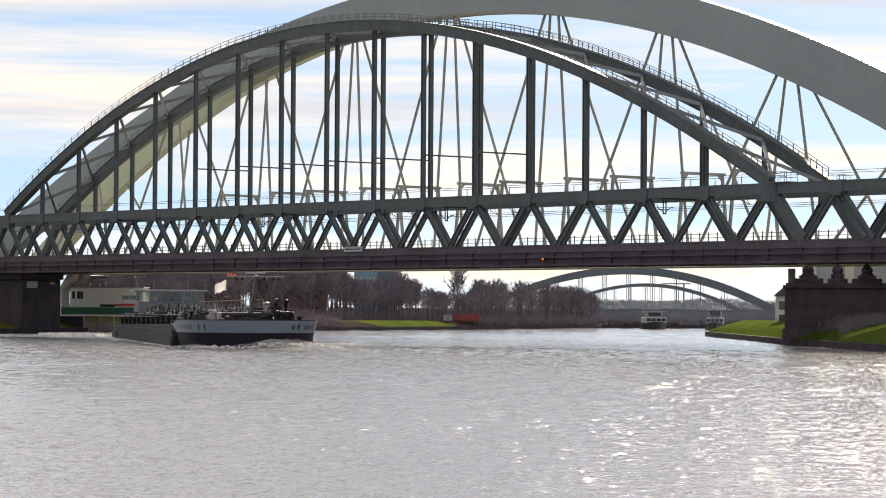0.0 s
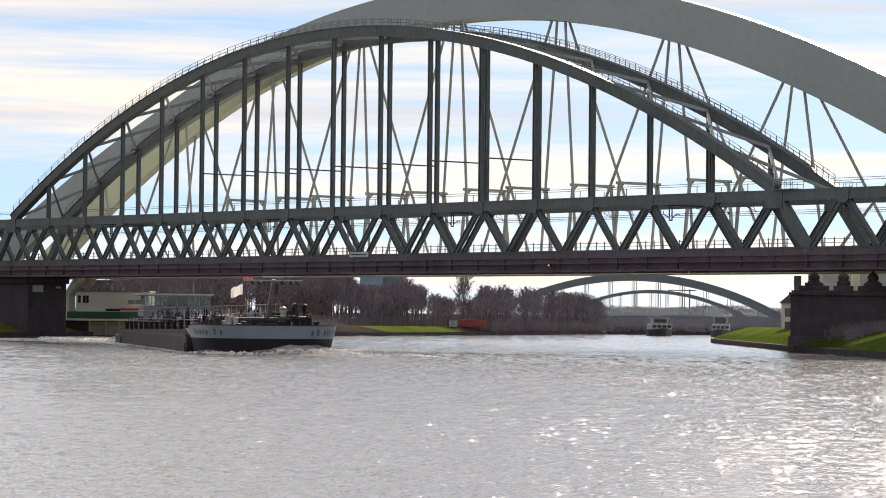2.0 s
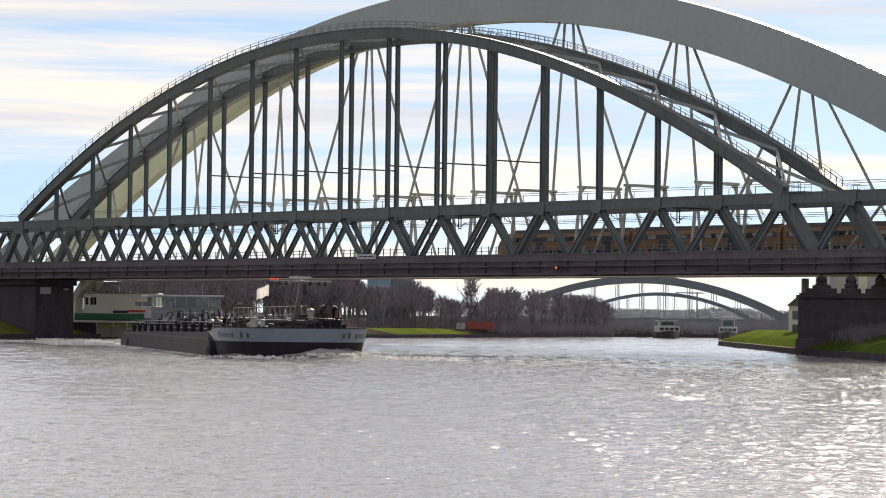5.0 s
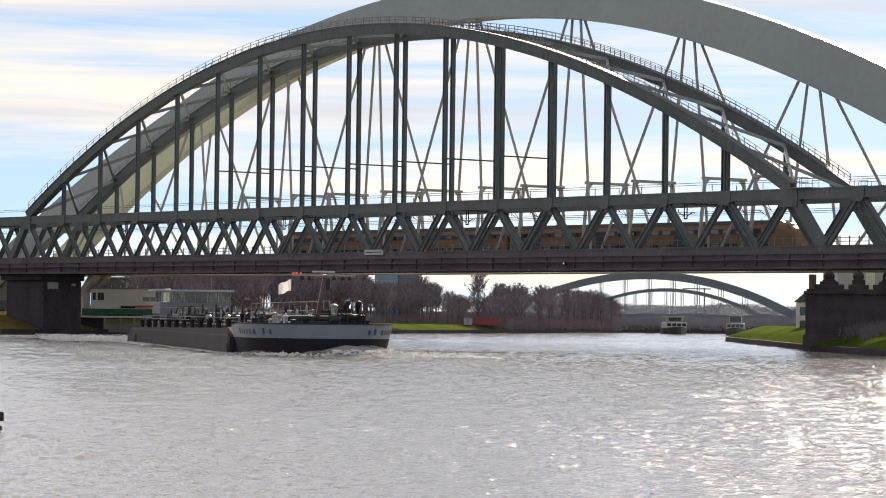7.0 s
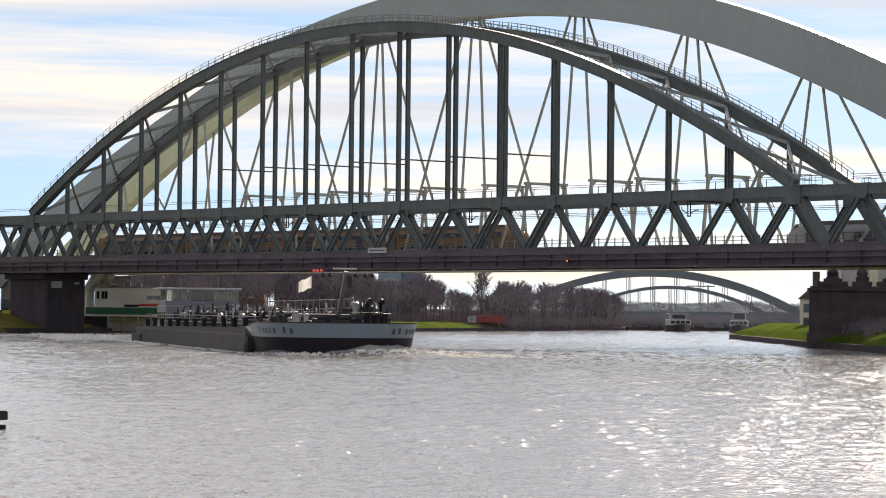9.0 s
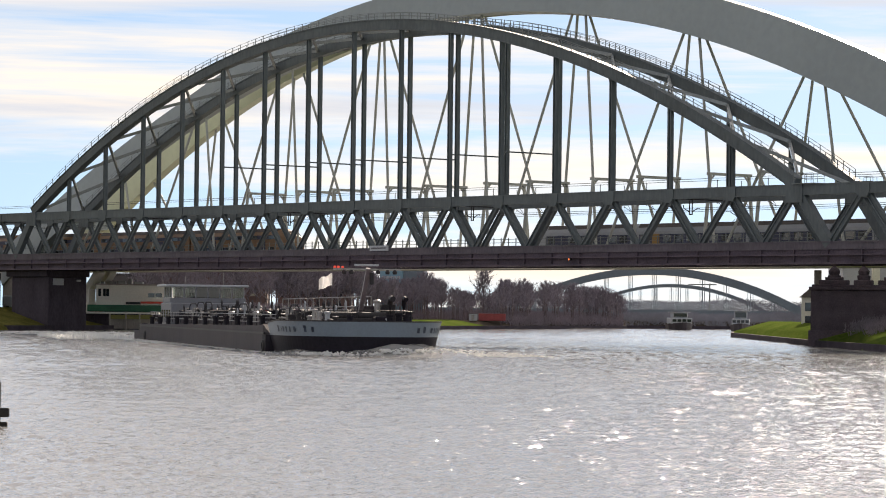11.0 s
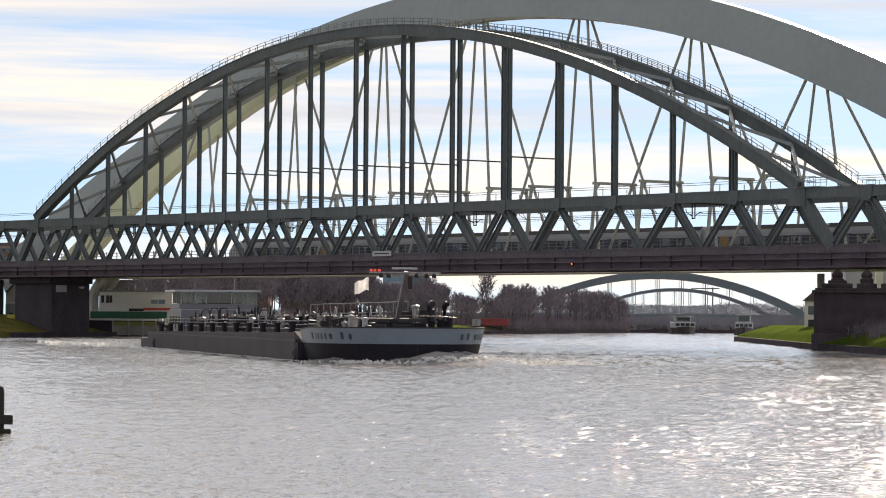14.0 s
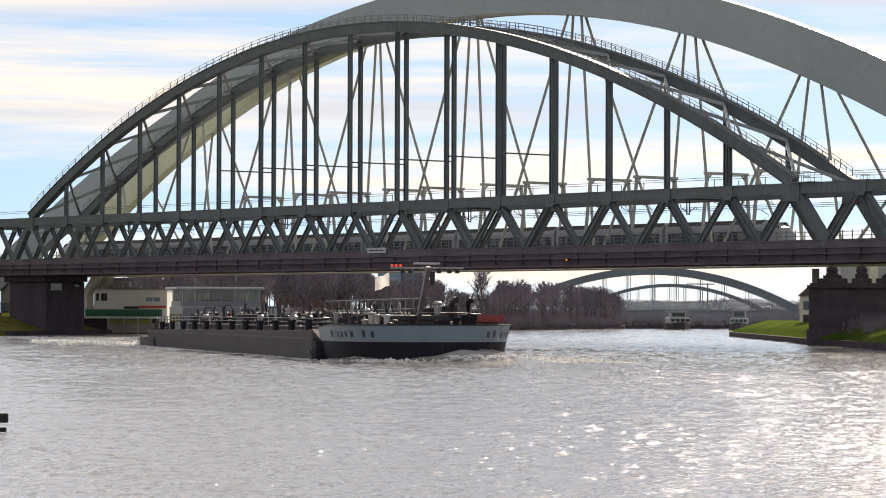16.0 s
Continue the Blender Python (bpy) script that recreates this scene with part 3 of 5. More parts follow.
# ---- piers ----
def build_piers():
    pier = thing("bridge_pier", "dark weathered concrete river pier under the truss bridge", "pier", SITE)
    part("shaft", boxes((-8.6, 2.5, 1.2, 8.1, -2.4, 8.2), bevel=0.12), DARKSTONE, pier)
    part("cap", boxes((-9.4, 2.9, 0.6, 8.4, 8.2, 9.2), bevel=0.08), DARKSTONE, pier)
    part("sign_plate", boxes((2.5, 2.62, 2.0, 3.9, 6.9, 7.95), bevel=0.03), WHITE, pier, "small white sign plate on the pier")
    part("lamp_box", boxes((2.5, 2.8, 6.1, 6.9, 7.5, 7.8), bevel=0.04), WHITE, pier, "small white lamp box")
    ab = thing("bridge_abutment", "dark concrete abutment wall below the side span", "pier", SITE)
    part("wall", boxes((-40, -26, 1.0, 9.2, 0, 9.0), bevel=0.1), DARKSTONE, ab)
    p2 = thing("bridge_pier", "pale concrete pier of the arch bridge", "pier", SITE)
    bm = bmesh.new()
    for dx, y in ((0, 1.5), (-2.2, 5.0)):
        beam(bm, (dx - 17.8, G + y, 0), (dx - 17.8, G + y, 7.0), 1.3, 1.2, (1, 0, 0))
        beam(bm, (dx - 18.0, G + y, 6.6), (dx - 14.6, G + y, 9.6), 1.3, 1.2, (1, 0, 0))
    part("leg", bm, CREAM, p2)
    part("shaft", boxes((-42, -36, G - 1, G + 11, 0, 9.5), bevel=0.1), CONCRETE, p2)
    p3 = thing("bridge_pier", "concrete pier at the end of the arch bridge", "pier", SITE)
    part("shaft", boxes((188, 194, G - 1, G + 11, 0, 9.5), bevel=0.1), CONCRETE, p3)
    # approach supports off to both sides
    for x in (230, 280, 330, 380, 430, 480, 530, -90, -140, -190, -240):
        s = thing("viaduct_pier", "plain concrete viaduct pier", "pier", SITE, "viaduct piers")
        part("shaft", boxes((x - 1, x + 1, G + 1, G + 9, -2.4, 9.5), bevel=0.1), CONCRETE, s)
    for x in (210, 240, -60, -88):
        s = thing("viaduct_pier", "plain concrete viaduct pier", "pier", SITE, "viaduct piers")
        part("shaft", boxes((x - 1, x + 1, 1.5, 8.0, -2.4, 9.0), bevel=0.1), CONCRETE, s)


build_piers()


# ---- stone pylons on the bank ----
def build_pylon():
    py = thing("stone_pylon", "massive brown stone bridgehead with stepped finials on the river bank", "pylon", pose(40.4, 343, 0, 0, 0, -12))
    part("body", boxes((0, 18, 0, 5, 0, 6.6), bevel=0.1), STONE, py)
    part("plinth", boxes((-0.25, 18.2, -0.25, 5.2, 0, 1.9), bevel=0.1), STONE, py)
    part("cornice", boxes((-0.2, 18.2, -0.2, 5.2, 6.6, 6.95), (0.1, 17.9, 0.1, 4.9, 6.95, 7.2), bevel=0.05), STONE, py)
    for x, w in ((2.6, 3.4), (6.0, 2.2), (9.4, 3.4), (12.8, 2.2)):
        fin = bmesh.new()
        box(fin, x - w / 2, x + w / 2, 0.6, 2.4, 7.2, 7.75, bevel=0.06)
        if w > 3:
            box(fin, x - w * 0.3, x + w * 0.3, 0.7, 2.3, 7.75, 8.1, bevel=0.05)
        lathe(fin, x, 1.5, [(0.72, 7.7), (0.78, 8.25), (0.55, 8.35), (0.62, 8.5), (0.66, 8.8), (0.42, 9.15), (0.2, 9.3), (0.16, 9.5)], 12)
        part("finial", fin, STONE, py)
    post = thing("concrete_post", "square pale concrete post behind the stone pylon", "post", pose(42.3, 352, 0))
    part("shaft", boxes((-0.4, 0.4, -0.4, 0.4, 1.5, 9.0), bevel=0.05), CONCRETE, post)
    post = thing("concrete_post", "pale rendered column behind the stone pylon", "post", pose(50.6, 362, 0))
    part("shaft", boxes((-0.45, 0.45, -0.45, 0.45, 1.5, 13.0), bevel=0.05), CREAM, post)


build_pylon()


def build_warehouse():
    w = thing("grey_warehouse", "plain pale grey warehouse behind the stone bridgehead", "building", pose(51.2, 398, 1.5))
    part("wall", boxes((0, 26, 0, 16, 0, 9.5), bevel=0.05), CLAD, w)
    part("roof", boxes((-0.3, 26.3, -0.3, 16.3, 9.5, 9.8), bevel=0.04), TRAINGREY, w)
    for k in range(6):
        part("rib", boxes((k * 4.4, k * 4.4 + 0.15, -0.08, 0.0, 0, 9.5)), CLAD, w)


CLAD = mat("pale_grey_cladding", (0.42, 0.42, 0.45), 0.6, 0.0, 0.1, 0.3, 4.0, 0.05)
build_warehouse()


def build_riverside_house():
    h = thing("riverside_house", "narrow pale rendered house end behind the bridgehead", "building", pose(47.6, 415, 1.5, 0, 0, -12))
    part("wall", boxes((0, 4.0, 0, 7, 0, 4.6), bevel=0.04), CREAM, h)
    bm = bmesh.new()
    ends = [[bm.verts.new((x, y, z)) for x, z in ((-0.3, 4.6), (4.3, 4.6), (2.0, 6.6))] for y in (-0.3, 7.3)]
    for k in range(3):
        bm.faces.new((ends[0][k], ends[0][(k + 1) % 3], ends[1][(k + 1) % 3], ends[1][k]))
    bm.faces.new(ends[0][::-1])
    bm.faces.new(ends[1])
    bmesh.ops.recalc_face_normals(bm, faces=bm.faces)
    part("roof", bm, TRAINGREY, h)
    for z in (0.8, 2.7):
        part("window", boxes((0.5, 1.3, -0.04, 0, z, z + 1.2)), WINDOW, h)


build_riverside_house()


# ---- trains ----
def build_train(name, label, cars, length, height, kind_):
    """Front at x = 0, cars stretch along +x, rails at z = 0, y = 0 is the track's middle."""
    tr = thing(name, label, "train")
    for c in range(cars):
        x0, x1 = c * length + 0.25, (c + 1) * length - 0.25
        front, rear = c == 0, c == cars - 1
        w = 1.4
        # car body with rounded roof and a raked nose
        prof = [(-w, 0.95), (-w, height - 0.95), (-w + 0.18, height - 0.4), (-w + 0.65, height - 0.06), (0, height), (w - 0.65, height - 0.06), (w - 0.18, height - 0.4), (w, height - 0.95), (w, 0.95)]
        stations = [x0, x0 + 0.02, x1 - 0.02, x1]
        scales = [1, 1, 1, 1]
        if front:
            stations, scales = [x0, x0 + 0.5, x0 + 1.6, x0 + 3.2, x1], [0.55, 0.72, 0.9, 1, 1]
        if rear:
            stations, scales = [x0, x1 - 3.2, x1 - 1.6, x1 - 0.5, x1], [1, 1, 0.9, 0.72, 0.55]
        pts = [(x, 0, 0) for x in stations]
        secs = [[(0, y * (0.75 + 0.25 * s), 0.95 + (z - 0.95) * s) for y, z in prof] for s in scales]
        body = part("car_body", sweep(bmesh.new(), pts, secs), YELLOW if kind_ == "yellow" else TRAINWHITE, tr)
        part("roof", boxes((x0 + (3.6 if front else 0.3), x1 - (3.6 if rear else 0.3), -1.27, 1.27, height - 0.46, height - 0.2), (x0 + (3.4 if front else 0.3), x1 - (3.4 if rear else 0.3), -1.0, 1.0, height - 0.2, height + 0.06), bevel=0.03), TRAINGREY, body)
        a, b = x0 + (3.4 if front else 0.6), x1 - (3.4 if rear else 0.6)
        for s in (-1, 1):
            ya, yb = sorted((s * (w + 0.005), s * (w + 0.03)))
            if kind_ == "yellow":
                part("window_band", boxes((a, b, ya, yb, height - 1.55, height - 0.98)), NAVY, body)
                part("window_band", boxes((a + 3, b - 3, ya, yb, 1.35, 1.95)), NAVY, body)
                part("skirt", boxes((a, b, ya, yb, 0.95, 1.34)), TRAINGREY, body)
            else:
                part("window_band", boxes((a, b, ya, yb, 1.75, 2.85)), NAVY, body)
                part("lower_panel", boxes((a, b, ya, yb, 0.95, 1.74)), NAVY, body)
            n = int((b - a) / 2.1)
            yc, yd = sorted((s * (w + 0.03), s * (w + 0.045)))
            for k in range(n):
                xx = a + 0.35 + k * (b - a - 0.4) / n
                if kind_ == "yellow":
                    if k % 6 == 2:
                        part("door", boxes((xx, xx + 1.5, yc, yd, 1.0, 3.0)), NAVY, body)
                        continue
                    part("pane", boxes((xx, xx + 1.5, yc, yd, height - 1.5, height - 1.03)), WINDOW, body)
                    part("pane", boxes((xx, xx + 1.5, yc, yd, 1.4, 1.9)), WINDOW, body)
                else:
                    if k % 4 == 1:
                        part("door", boxes((xx, xx + 1.4, yc, yd, 1.0, 2.9)), OCHRE if k == 1 and c % 4 == 1 else NAVY, body)
                        continue
                    part("pane", boxes((xx, xx + 1.5, yc, yd, 1.85, 2.75)), WINDOW, body)
        if front or rear:
            xa, xb = (x0 + 0.3, x0 + 1.7) if front else (x1 - 1.7, x1 - 0.3)
            bm = bmesh.new()
            z0 = 0.95 + (height - 0.95) * 0.62
            beam(bm, (xa, 0, z0 - 0.35) if front else (xb, 0, z0 - 0.35), (xb - 0.1, 0, z0 + 0.9) if front else (xa + 0.1, 0, z0 + 0.9), 2.3, 0.25, (1 if front else -1, 0, 0.2))
            part("windscreen", bm, WINDOW, body)
        for xb in (x0 + 3.6, x1 - 3.6):
            bg = part("bogie", boxes((xb - 1.5, xb + 1.5, -1.15, 1.15, 0.35, 0.85), bevel=0.05), DARK, body)
            for dx in (-1.1, 1.1):
                bm = bmesh.new()
                for s in (-1, 1):
                    bmesh.ops.create_cone(bm, cap_ends=True, segments=14, radius1=0.45, radius2=0.45, depth=0.14, matrix=Matrix.Translation((xb + dx, s * 0.76, 0.45)) @ Matrix.Rotation(math.pi / 2, 4, "X"))
                part("wheelset", bm, PIPE, bg)
        part("underframe", boxes((x0 + 5.5, x1 - 5.5, -1.2, 1.2, 0.45, 0.95), bevel=0.05), DARK, body)
        if c % 2 == 1:
            xm = (x0 + x1) / 2 + 6
            bm = tube(bmesh.new(), [(xm, 0, height + 0.05), (xm + 1.0, 0, height + 0.7), (xm - 0.4, 0, height + 1.35)], 0.05, 5)
            beam(bm, (xm - 0.4, -0.8, height + 1.37), (xm - 0.4, 0.8, height + 1.37), 0.12, 0.06)
            part("pantograph", bm, DARK, body)
    return tr


OCHRE = mat("ochre_door_paint", (0.30, 0.17, 0.05), 0.5, 0.0, 0.15, 0.5, 5.0, 0.02)
yellow_train = build_train("double_deck_train", "yellow and navy double-deck passenger train crossing the pale bridge", 4, 27.1, 4.62, "yellow")
white_train = build_train("commuter_train", "white and navy commuter train with yellow doors on the pale bridge", 8, 21.5, 4.2, "white")


# ---- the tanker barge ----
def hull_half(x):
    """Half breadth of the hull at x metres from the stern."""
    if x < 6:
        return 6.32 + 0.6 * math.sin(x / 6 * math.pi / 2)
    if x > 98:
        u = min(1, (x - 98) / 11.2)
        return 6.92 * max(0.0, 1 - u ** 3.0) ** 0.43
    return 6.92


def sheer(x):
    if x < 10:
        return 1.05
    if x > 94:
        return 2.25 + 0.42 * min(1, (x - 94) / 8)
    return 1.75 + 0.5 * x / 94


def build_barge():
    bg = thing("tanker_barge", "long black and grey motor tanker barge with pale bow band", "ship")
    xs = [0, 0.6, 1.5, 3, 5, 8, 9.99, 10] + list(np.arange(14, 94, 8.0)) + [94, 96, 98] + [98 + 11.2 * math.sin(k * math.pi / 2 / 12) for k in range(1, 13)]

    def ring(x, z, out=0.0):
        hb = hull_half(x)
        fl = 1.0 if x < 98 else 1 - 0.10 * (1 - min(z, 3) / 3.0)
        return max(0.02, hb * fl + out), z

    bm = bmesh.new()
    rows = []
    for x in xs:
        top = sheer(x) if x <= 97 else 1.55
        row = []
        for z in (-1.2, 0.0, min(0.9, top), top):
            hb, zz = ring(x, z)
            row.append((bm.verts.new((x, -hb, zz)), bm.verts.new((x, hb, zz))))
        rows.append(row)
    for r0, r1 in zip(rows, rows[1:]):
        for k in range(3):
            bm.faces.new((r0[k][0], r1[k][0], r1[k + 1][0], r0[k + 1][0]))
            bm.faces.new((r1[k][1], r0[k][1], r0[k + 1][1], r1[k + 1][1]))
        bm.faces.new((r0[3][0], r1[3][0], r1[3][1], r0[3][1]))
        bm.faces.new((r0[0][1], r1[0][1], r1[0][0], r0[0][0]))
    for r in (rows[0], rows[-1]):
        for k in range(3):
            bm.faces.new((r[k][0], r[k + 1][0], r[k + 1][1], r[k][1]))
    bmesh.ops.recalc_face_normals(bm, faces=bm.faces)
    part("hull", bm, HULLGREY, bg)

    def shell(name, x0, z0, z1, out, material, label="", steps=30, thick=0.1):
        bm = bmesh.new()
        st = [x0 + (98 - x0) * k / 6 for k in range(6)] + [98 + 11.2 * math.sin(k * math.pi / 2 / steps) for k in range(steps + 1)] if x0 < 98 else [98 + 11.2 * math.sin(k * math.pi / 2 / steps) for k in range(steps + 1)]
        side = []
        for x in st:
            za, zb = (f(x) if callable(f) else f for f in (z0, z1))
            side.append((x, za, zb))
        path = [(x, -1, a, b) for x, a, b in side] + [(x, 1, a, b) for x, a, b in side[::-1]]
        rings = []
        for x, s, a, b in path:
            ha, hb_ = ring(x, a, out)[0], ring(x, b, out)[0]
            rings.append([bm.verts.new(v) for v in ((x, s * ha, a), (x, s * hb_, b), (x, s * max(0.0, hb_ - thick), b), (x, s * max(0.0, ha - thick), a))])
        for r0, r1 in zip(rings, rings[1:]):
            for k in range(4):
                bm.faces.new((r0[k], r1[k], r1[(k + 1) % 4], r0[(k + 1) % 4]))
        bm.faces.new(rings[0])
        bm.faces.new(rings[-1][::-1])
        bmesh.ops.recalc_face_normals(bm, faces=bm.faces)
        return part(name, bm, material, bg, label)

    shell("bow_underside", 96.0, -0.8, 1.5, 0.03, BLACK, "black lower bow plating", thick=0.06)
    band = shell("bow_band", 98.0, 1.5, lambda x: sheer(x), 0.05, BLUEWHITE, "pale blue-white bow bulwark with dark lettering bars", thick=0.12)
    shell("bow_rim", 98.0, lambda x: sheer(x), lambda x: sheer(x) + 0.1, 0.1, DARK, thick=0.25)
    # lettering bars on the bow, both sides
    for s in (-1, 1):
        for k, (a, w) in enumerate(((0.0, 0.5), (0.62, 0.13), (0.88, 0.32), (1.28, 0.32), (1.68, 0.34), (2.12, 0.5), (2.95, 0.36), (3.4, 0.28))):
            x = 101.9 + a * 1.55 if s < 0 else 104.6 + a * 1.05
            w = w * (0.7 if s < 0 else 0.6)
            bm = bmesh.new()
            pa, pb = x, x + w
            o = 0.065
            vs = []
            for xx in (pa, pb):
                for z in (1.82, 2.34 if k in (0, 6) else 2.24):
                    vs.append(bm.verts.new((xx, s * (ring(xx, z, o)[0]), z)))
            bm.faces.new((vs[0], vs[2], vs[3], vs[1]))
            bmesh.ops.solidify(bm, geom=bm.faces[:], thickness=0.01)
            part("lettering_bar", bm, INK, band)
    # coaming, deck, tank trunk
    part("deck", boxes((10.1, 98, -6.5, 6.5, 1.5, 1.72)), DECKRED, bg)
    part("fore_deck", boxes((97.5, 105.5, -4.3, 4.3, 1.6, 2.3)), DECKRED, bg)
    part("trunk", boxes((20, 92, -4.2, 4.2, 1.7, 2.55), bevel=0.08), HULLGREY, bg)
    rub = boxes((10.2, 97, -7.02, -6.9, 1.55, 1.7), (10.2, 97, 6.9, 7.02, 1.55, 1.7))
    part("rubbing_strake", rub, DARK, bg)
    # bollards along the side
    bol = None
    for s in (-1, 1):
        for k in range(13):
            x = 9 + k * 6.9
            if bol is None:
                bm = lathe(bmesh.new(), -0.3, 0, [(0.2, 0), (0.2, 0.75), (0.28, 0.78), (0.28, 0.9)], 10)
                lathe(bm, 0.3, 0, [(0.2, 0), (0.2, 0.75), (0.28, 0.78), (0.28, 0.9)], 10)
                ob = part("bollard", bm, BLACK, bg)
                bol = ob.data
            else:
                ob = same("bollard", bol, bg)
            ob.matrix_basis = pose(x, s * 6.3, sheer(x) - 0.1)
    # side railing
    stn = None
    for s in (-1, 1):
        for k in range(42):
            x = 8 + k * 2.1
            if stn is None:
                ob = part("stanchion", boxes((-0.03, 0.03, -0.03, 0.03, 0, 1.05)), HULLGREY, bg)
                stn = ob.data
            else:
                ob = same("stanchion", stn, bg)
            ob.matrix_basis = pose(x, s * 5.5, 2.1)
        for z in (2.5, 2.85, 3.15):
            part("guard_rail", tube(bmesh.new(), [(8, s * 5.5, z), (94, s * 5.5, z)], 0.035, 5), PIPE, bg)
    # pipes along the trunk, cross pipes, valves and hatches
    for y, z, r in ((-1.3, 2.95, 0.14), (-0.8, 2.95, 0.14), (0.2, 3.05, 0.18), (1.0, 2.95, 0.12), (-2.6, 2.85, 0.09)):
        part("cargo_pipe", tube(bmesh.new(), [(18, y, z), (93, y, z)], r, 8), PIPE, bg)
    rnd = random.Random(5)
    for k in range(12):
        x = 24 + k * 5.8
        bm = lathe(bmesh.new(), x, -2.0, [(0.55, 2.5), (0.55, 3.05), (0.62, 3.08), (0.62, 3.16), (0.2, 3.25)], 14)
        part("tank_hatch", bm, DARK, bg)
        bm = tube(bmesh.new(), [(x + 1.6, -0.9, 2.9), (x + 1.6, -0.9, 3.4)], 0.06, 6)
        bmesh.ops.create_cone(bm, cap_ends=True, segments=12, radius1=0.28, radius2=0.28, depth=0.06, matrix=Matrix.Translation((x + 1.6, -0.9, 3.45)))
        part("valve_wheel", bm, RED if k % 3 == 0 else PIPE, bg)
        bm = tube(bmesh.new(), [(x + 2.7, 1.6, 2.5), (x + 2.7, 1.6, 3.5 + 0.5 * rnd.random()), (x + 3.0, 1.6, 3.9)], 0.1, 6)
        if k % 3 == 0:
            lathe(bm, x + 3.4, 1.0, [(0.14, 2.5), (0.14, 3.7), (0.24, 3.72), (0.24, 3.88), (0.05, 3.95)], 10)
        part("vent", bm, PIPE if k % 2 else DARK, bg)
        hw, hh = rnd.uniform(1.2, 2.6), rnd.uniform(3.3, 4.3)
        bm = tube(bmesh.new(), [(x, -3.4, 2.5), (x + 0.15, -3.3, hh - 0.3), (x + 0.4, -3.2, hh), (x + hw - 0.4, -2.9, hh), (x + hw - 0.1, -2.8, hh - 0.3), (x + hw, -2.8, 2.5)], 0.07, 6)
        part("pipe_hoop", bm, DARK, bg)
    # loose deck gear: lockers, hose loops, ladders, drums
    for k in range(230):
        x, y = rnd.uniform(19, 96), rnd.uniform(-4.6, 3.5)
        pick = k % 5
        if pick == 0:
            w, d, hh = rnd.uniform(0.4, 1.3), rnd.uniform(0.3, 0.8), rnd.uniform(0.4, 1.1)
            part("locker", boxes((x, x + w, y, y + d, 2.5, 2.5 + hh), bevel=0.04), rnd.choice([DARK, HULLGREY, BLACK, DARK]), bg)
        elif pick == 1:
            pts = [(x + 1.4 * math.cos(a * 0.52) , y + 0.2 * a, 2.6 + 1.0 * abs(math.sin(a * 0.52))) for a in range(7)]
            part("hose", tube(bmesh.new(), pts, 0.09, 6), DARK, bg)
        elif pick == 2:
            part("drum", lathe(bmesh.new(), x, y, [(0.3, 2.5), (0.32, 2.9), (0.3, 3.3), (0.12, 3.4)], 10), rnd.choice([PIPE, DARK, HULLGREY]), bg)
        elif pick == 3:
            hh = rnd.uniform(0.9, 1.8)
            bm = tube(bmesh.new(), [(x, y, 2.5), (x, y, 2.5 + hh), (x + 0.3, y, 2.7 + hh), (x + 0.6, y, 2.5 + hh), (x + 0.6, y, 2.5)], 0.06, 5)
            part("gooseneck", bm, rnd.choice([DARK, WHITE, DARK]), bg)
        else:
            bm = bmesh.new()
            for i in range(5):
                tube(bm, [(x + i * 0.35, y, 2.5), (x + i * 0.35, y, 3.6)], 0.03, 4)
            tube(bm, [(x, y, 3.6), (x + 1.4, y, 3.6)], 0.035, 4)
            tube(bm, [(x, y, 3.1), (x + 1.4, y, 3.1)], 0.03, 4)
            part("gangway_rail", bm, PIPE, bg)
    for k in range(9):
        x, y = rnd.uniform(98.6, 105), rnd.uniform(-3.6, 3.6)
        hh = rnd.uniform(0.3, 1.2)
        part("deck_fitting", lathe(bmesh.new(), x, y, [(0.2, 2.2), (0.22, 2.3 + hh), (0.3, 2.33 + hh), (0.28, 2.45 + hh), (0.05, 2.5 + hh)], 10), rnd.choice([DARK, PIPE, WHITE]), bg)
    bm = bmesh.new()
    tube(bm, [(99, 4.6, 3.3), (104, 4.2, 3.5), (107.6, 2.0, 3.6), (108.4, 0, 3.6), (107.6, -2.0, 3.6), (104, -4.2, 3.5), (99, -4.6, 3.3)], 0.03, 5)
    part("fore_rail", bm, DARK, bg)
    bm = boxes((52, 56, -5.0, -4.4, 2.2, 3.3), (52, 56, 4.4, 5.0, 2.2, 3.3))
    for k in range(4):
        tube(bm, [(52.6 + k * 0.9, -5.2, 3.3), (52.6 + k * 0.9, 5.2, 3.3)], 0.13, 8)
    part("manifold", bm, DARK, bg)
    # wheelhouse and crew house aft
    house = part("crew_house", boxes((8.2, 17, -4.4, 3.9, 1.0, 4.2), bevel=0.1), HOUSEGREY, bg, "off-white crew house")
    for k in range(4):
        part("pane", boxes((8.9 + k * 2.1, 10.0 + k * 2.1, -4.44, -4.4, 2.6, 3.4)), WINDOW, house)
        part("pane", boxes((17, 17.04, -3.5 + k * 1.9, -2.4 + k * 1.9, 2.7, 3.4)), WINDOW, house)
    wheel = part("wheelhouse", boxes((8.2, 14.5, -4.2, 4.2, 4.2, 4.75), bevel=0.05), HOUSEGREY, bg)
    for k in range(7):
        y = -4.0 + k * 1.333
        part("mullion", boxes((14.3, 14.42, y - 0.05, y + 0.05, 4.75, 5.95)), WHITE, wheel)
        part("mullion", boxes((8.1, 8.22, y - 0.05, y + 0.05, 4.75, 5.95)), WHITE, wheel)
    for k in range(6):
        y = -3.9 + k * 1.333
        part("pane", boxes((14.34, 14.38, y, y + 1.15, 4.8, 5.92)), WINDOW if k in (2, 3) else GREENGLASS, wheel)
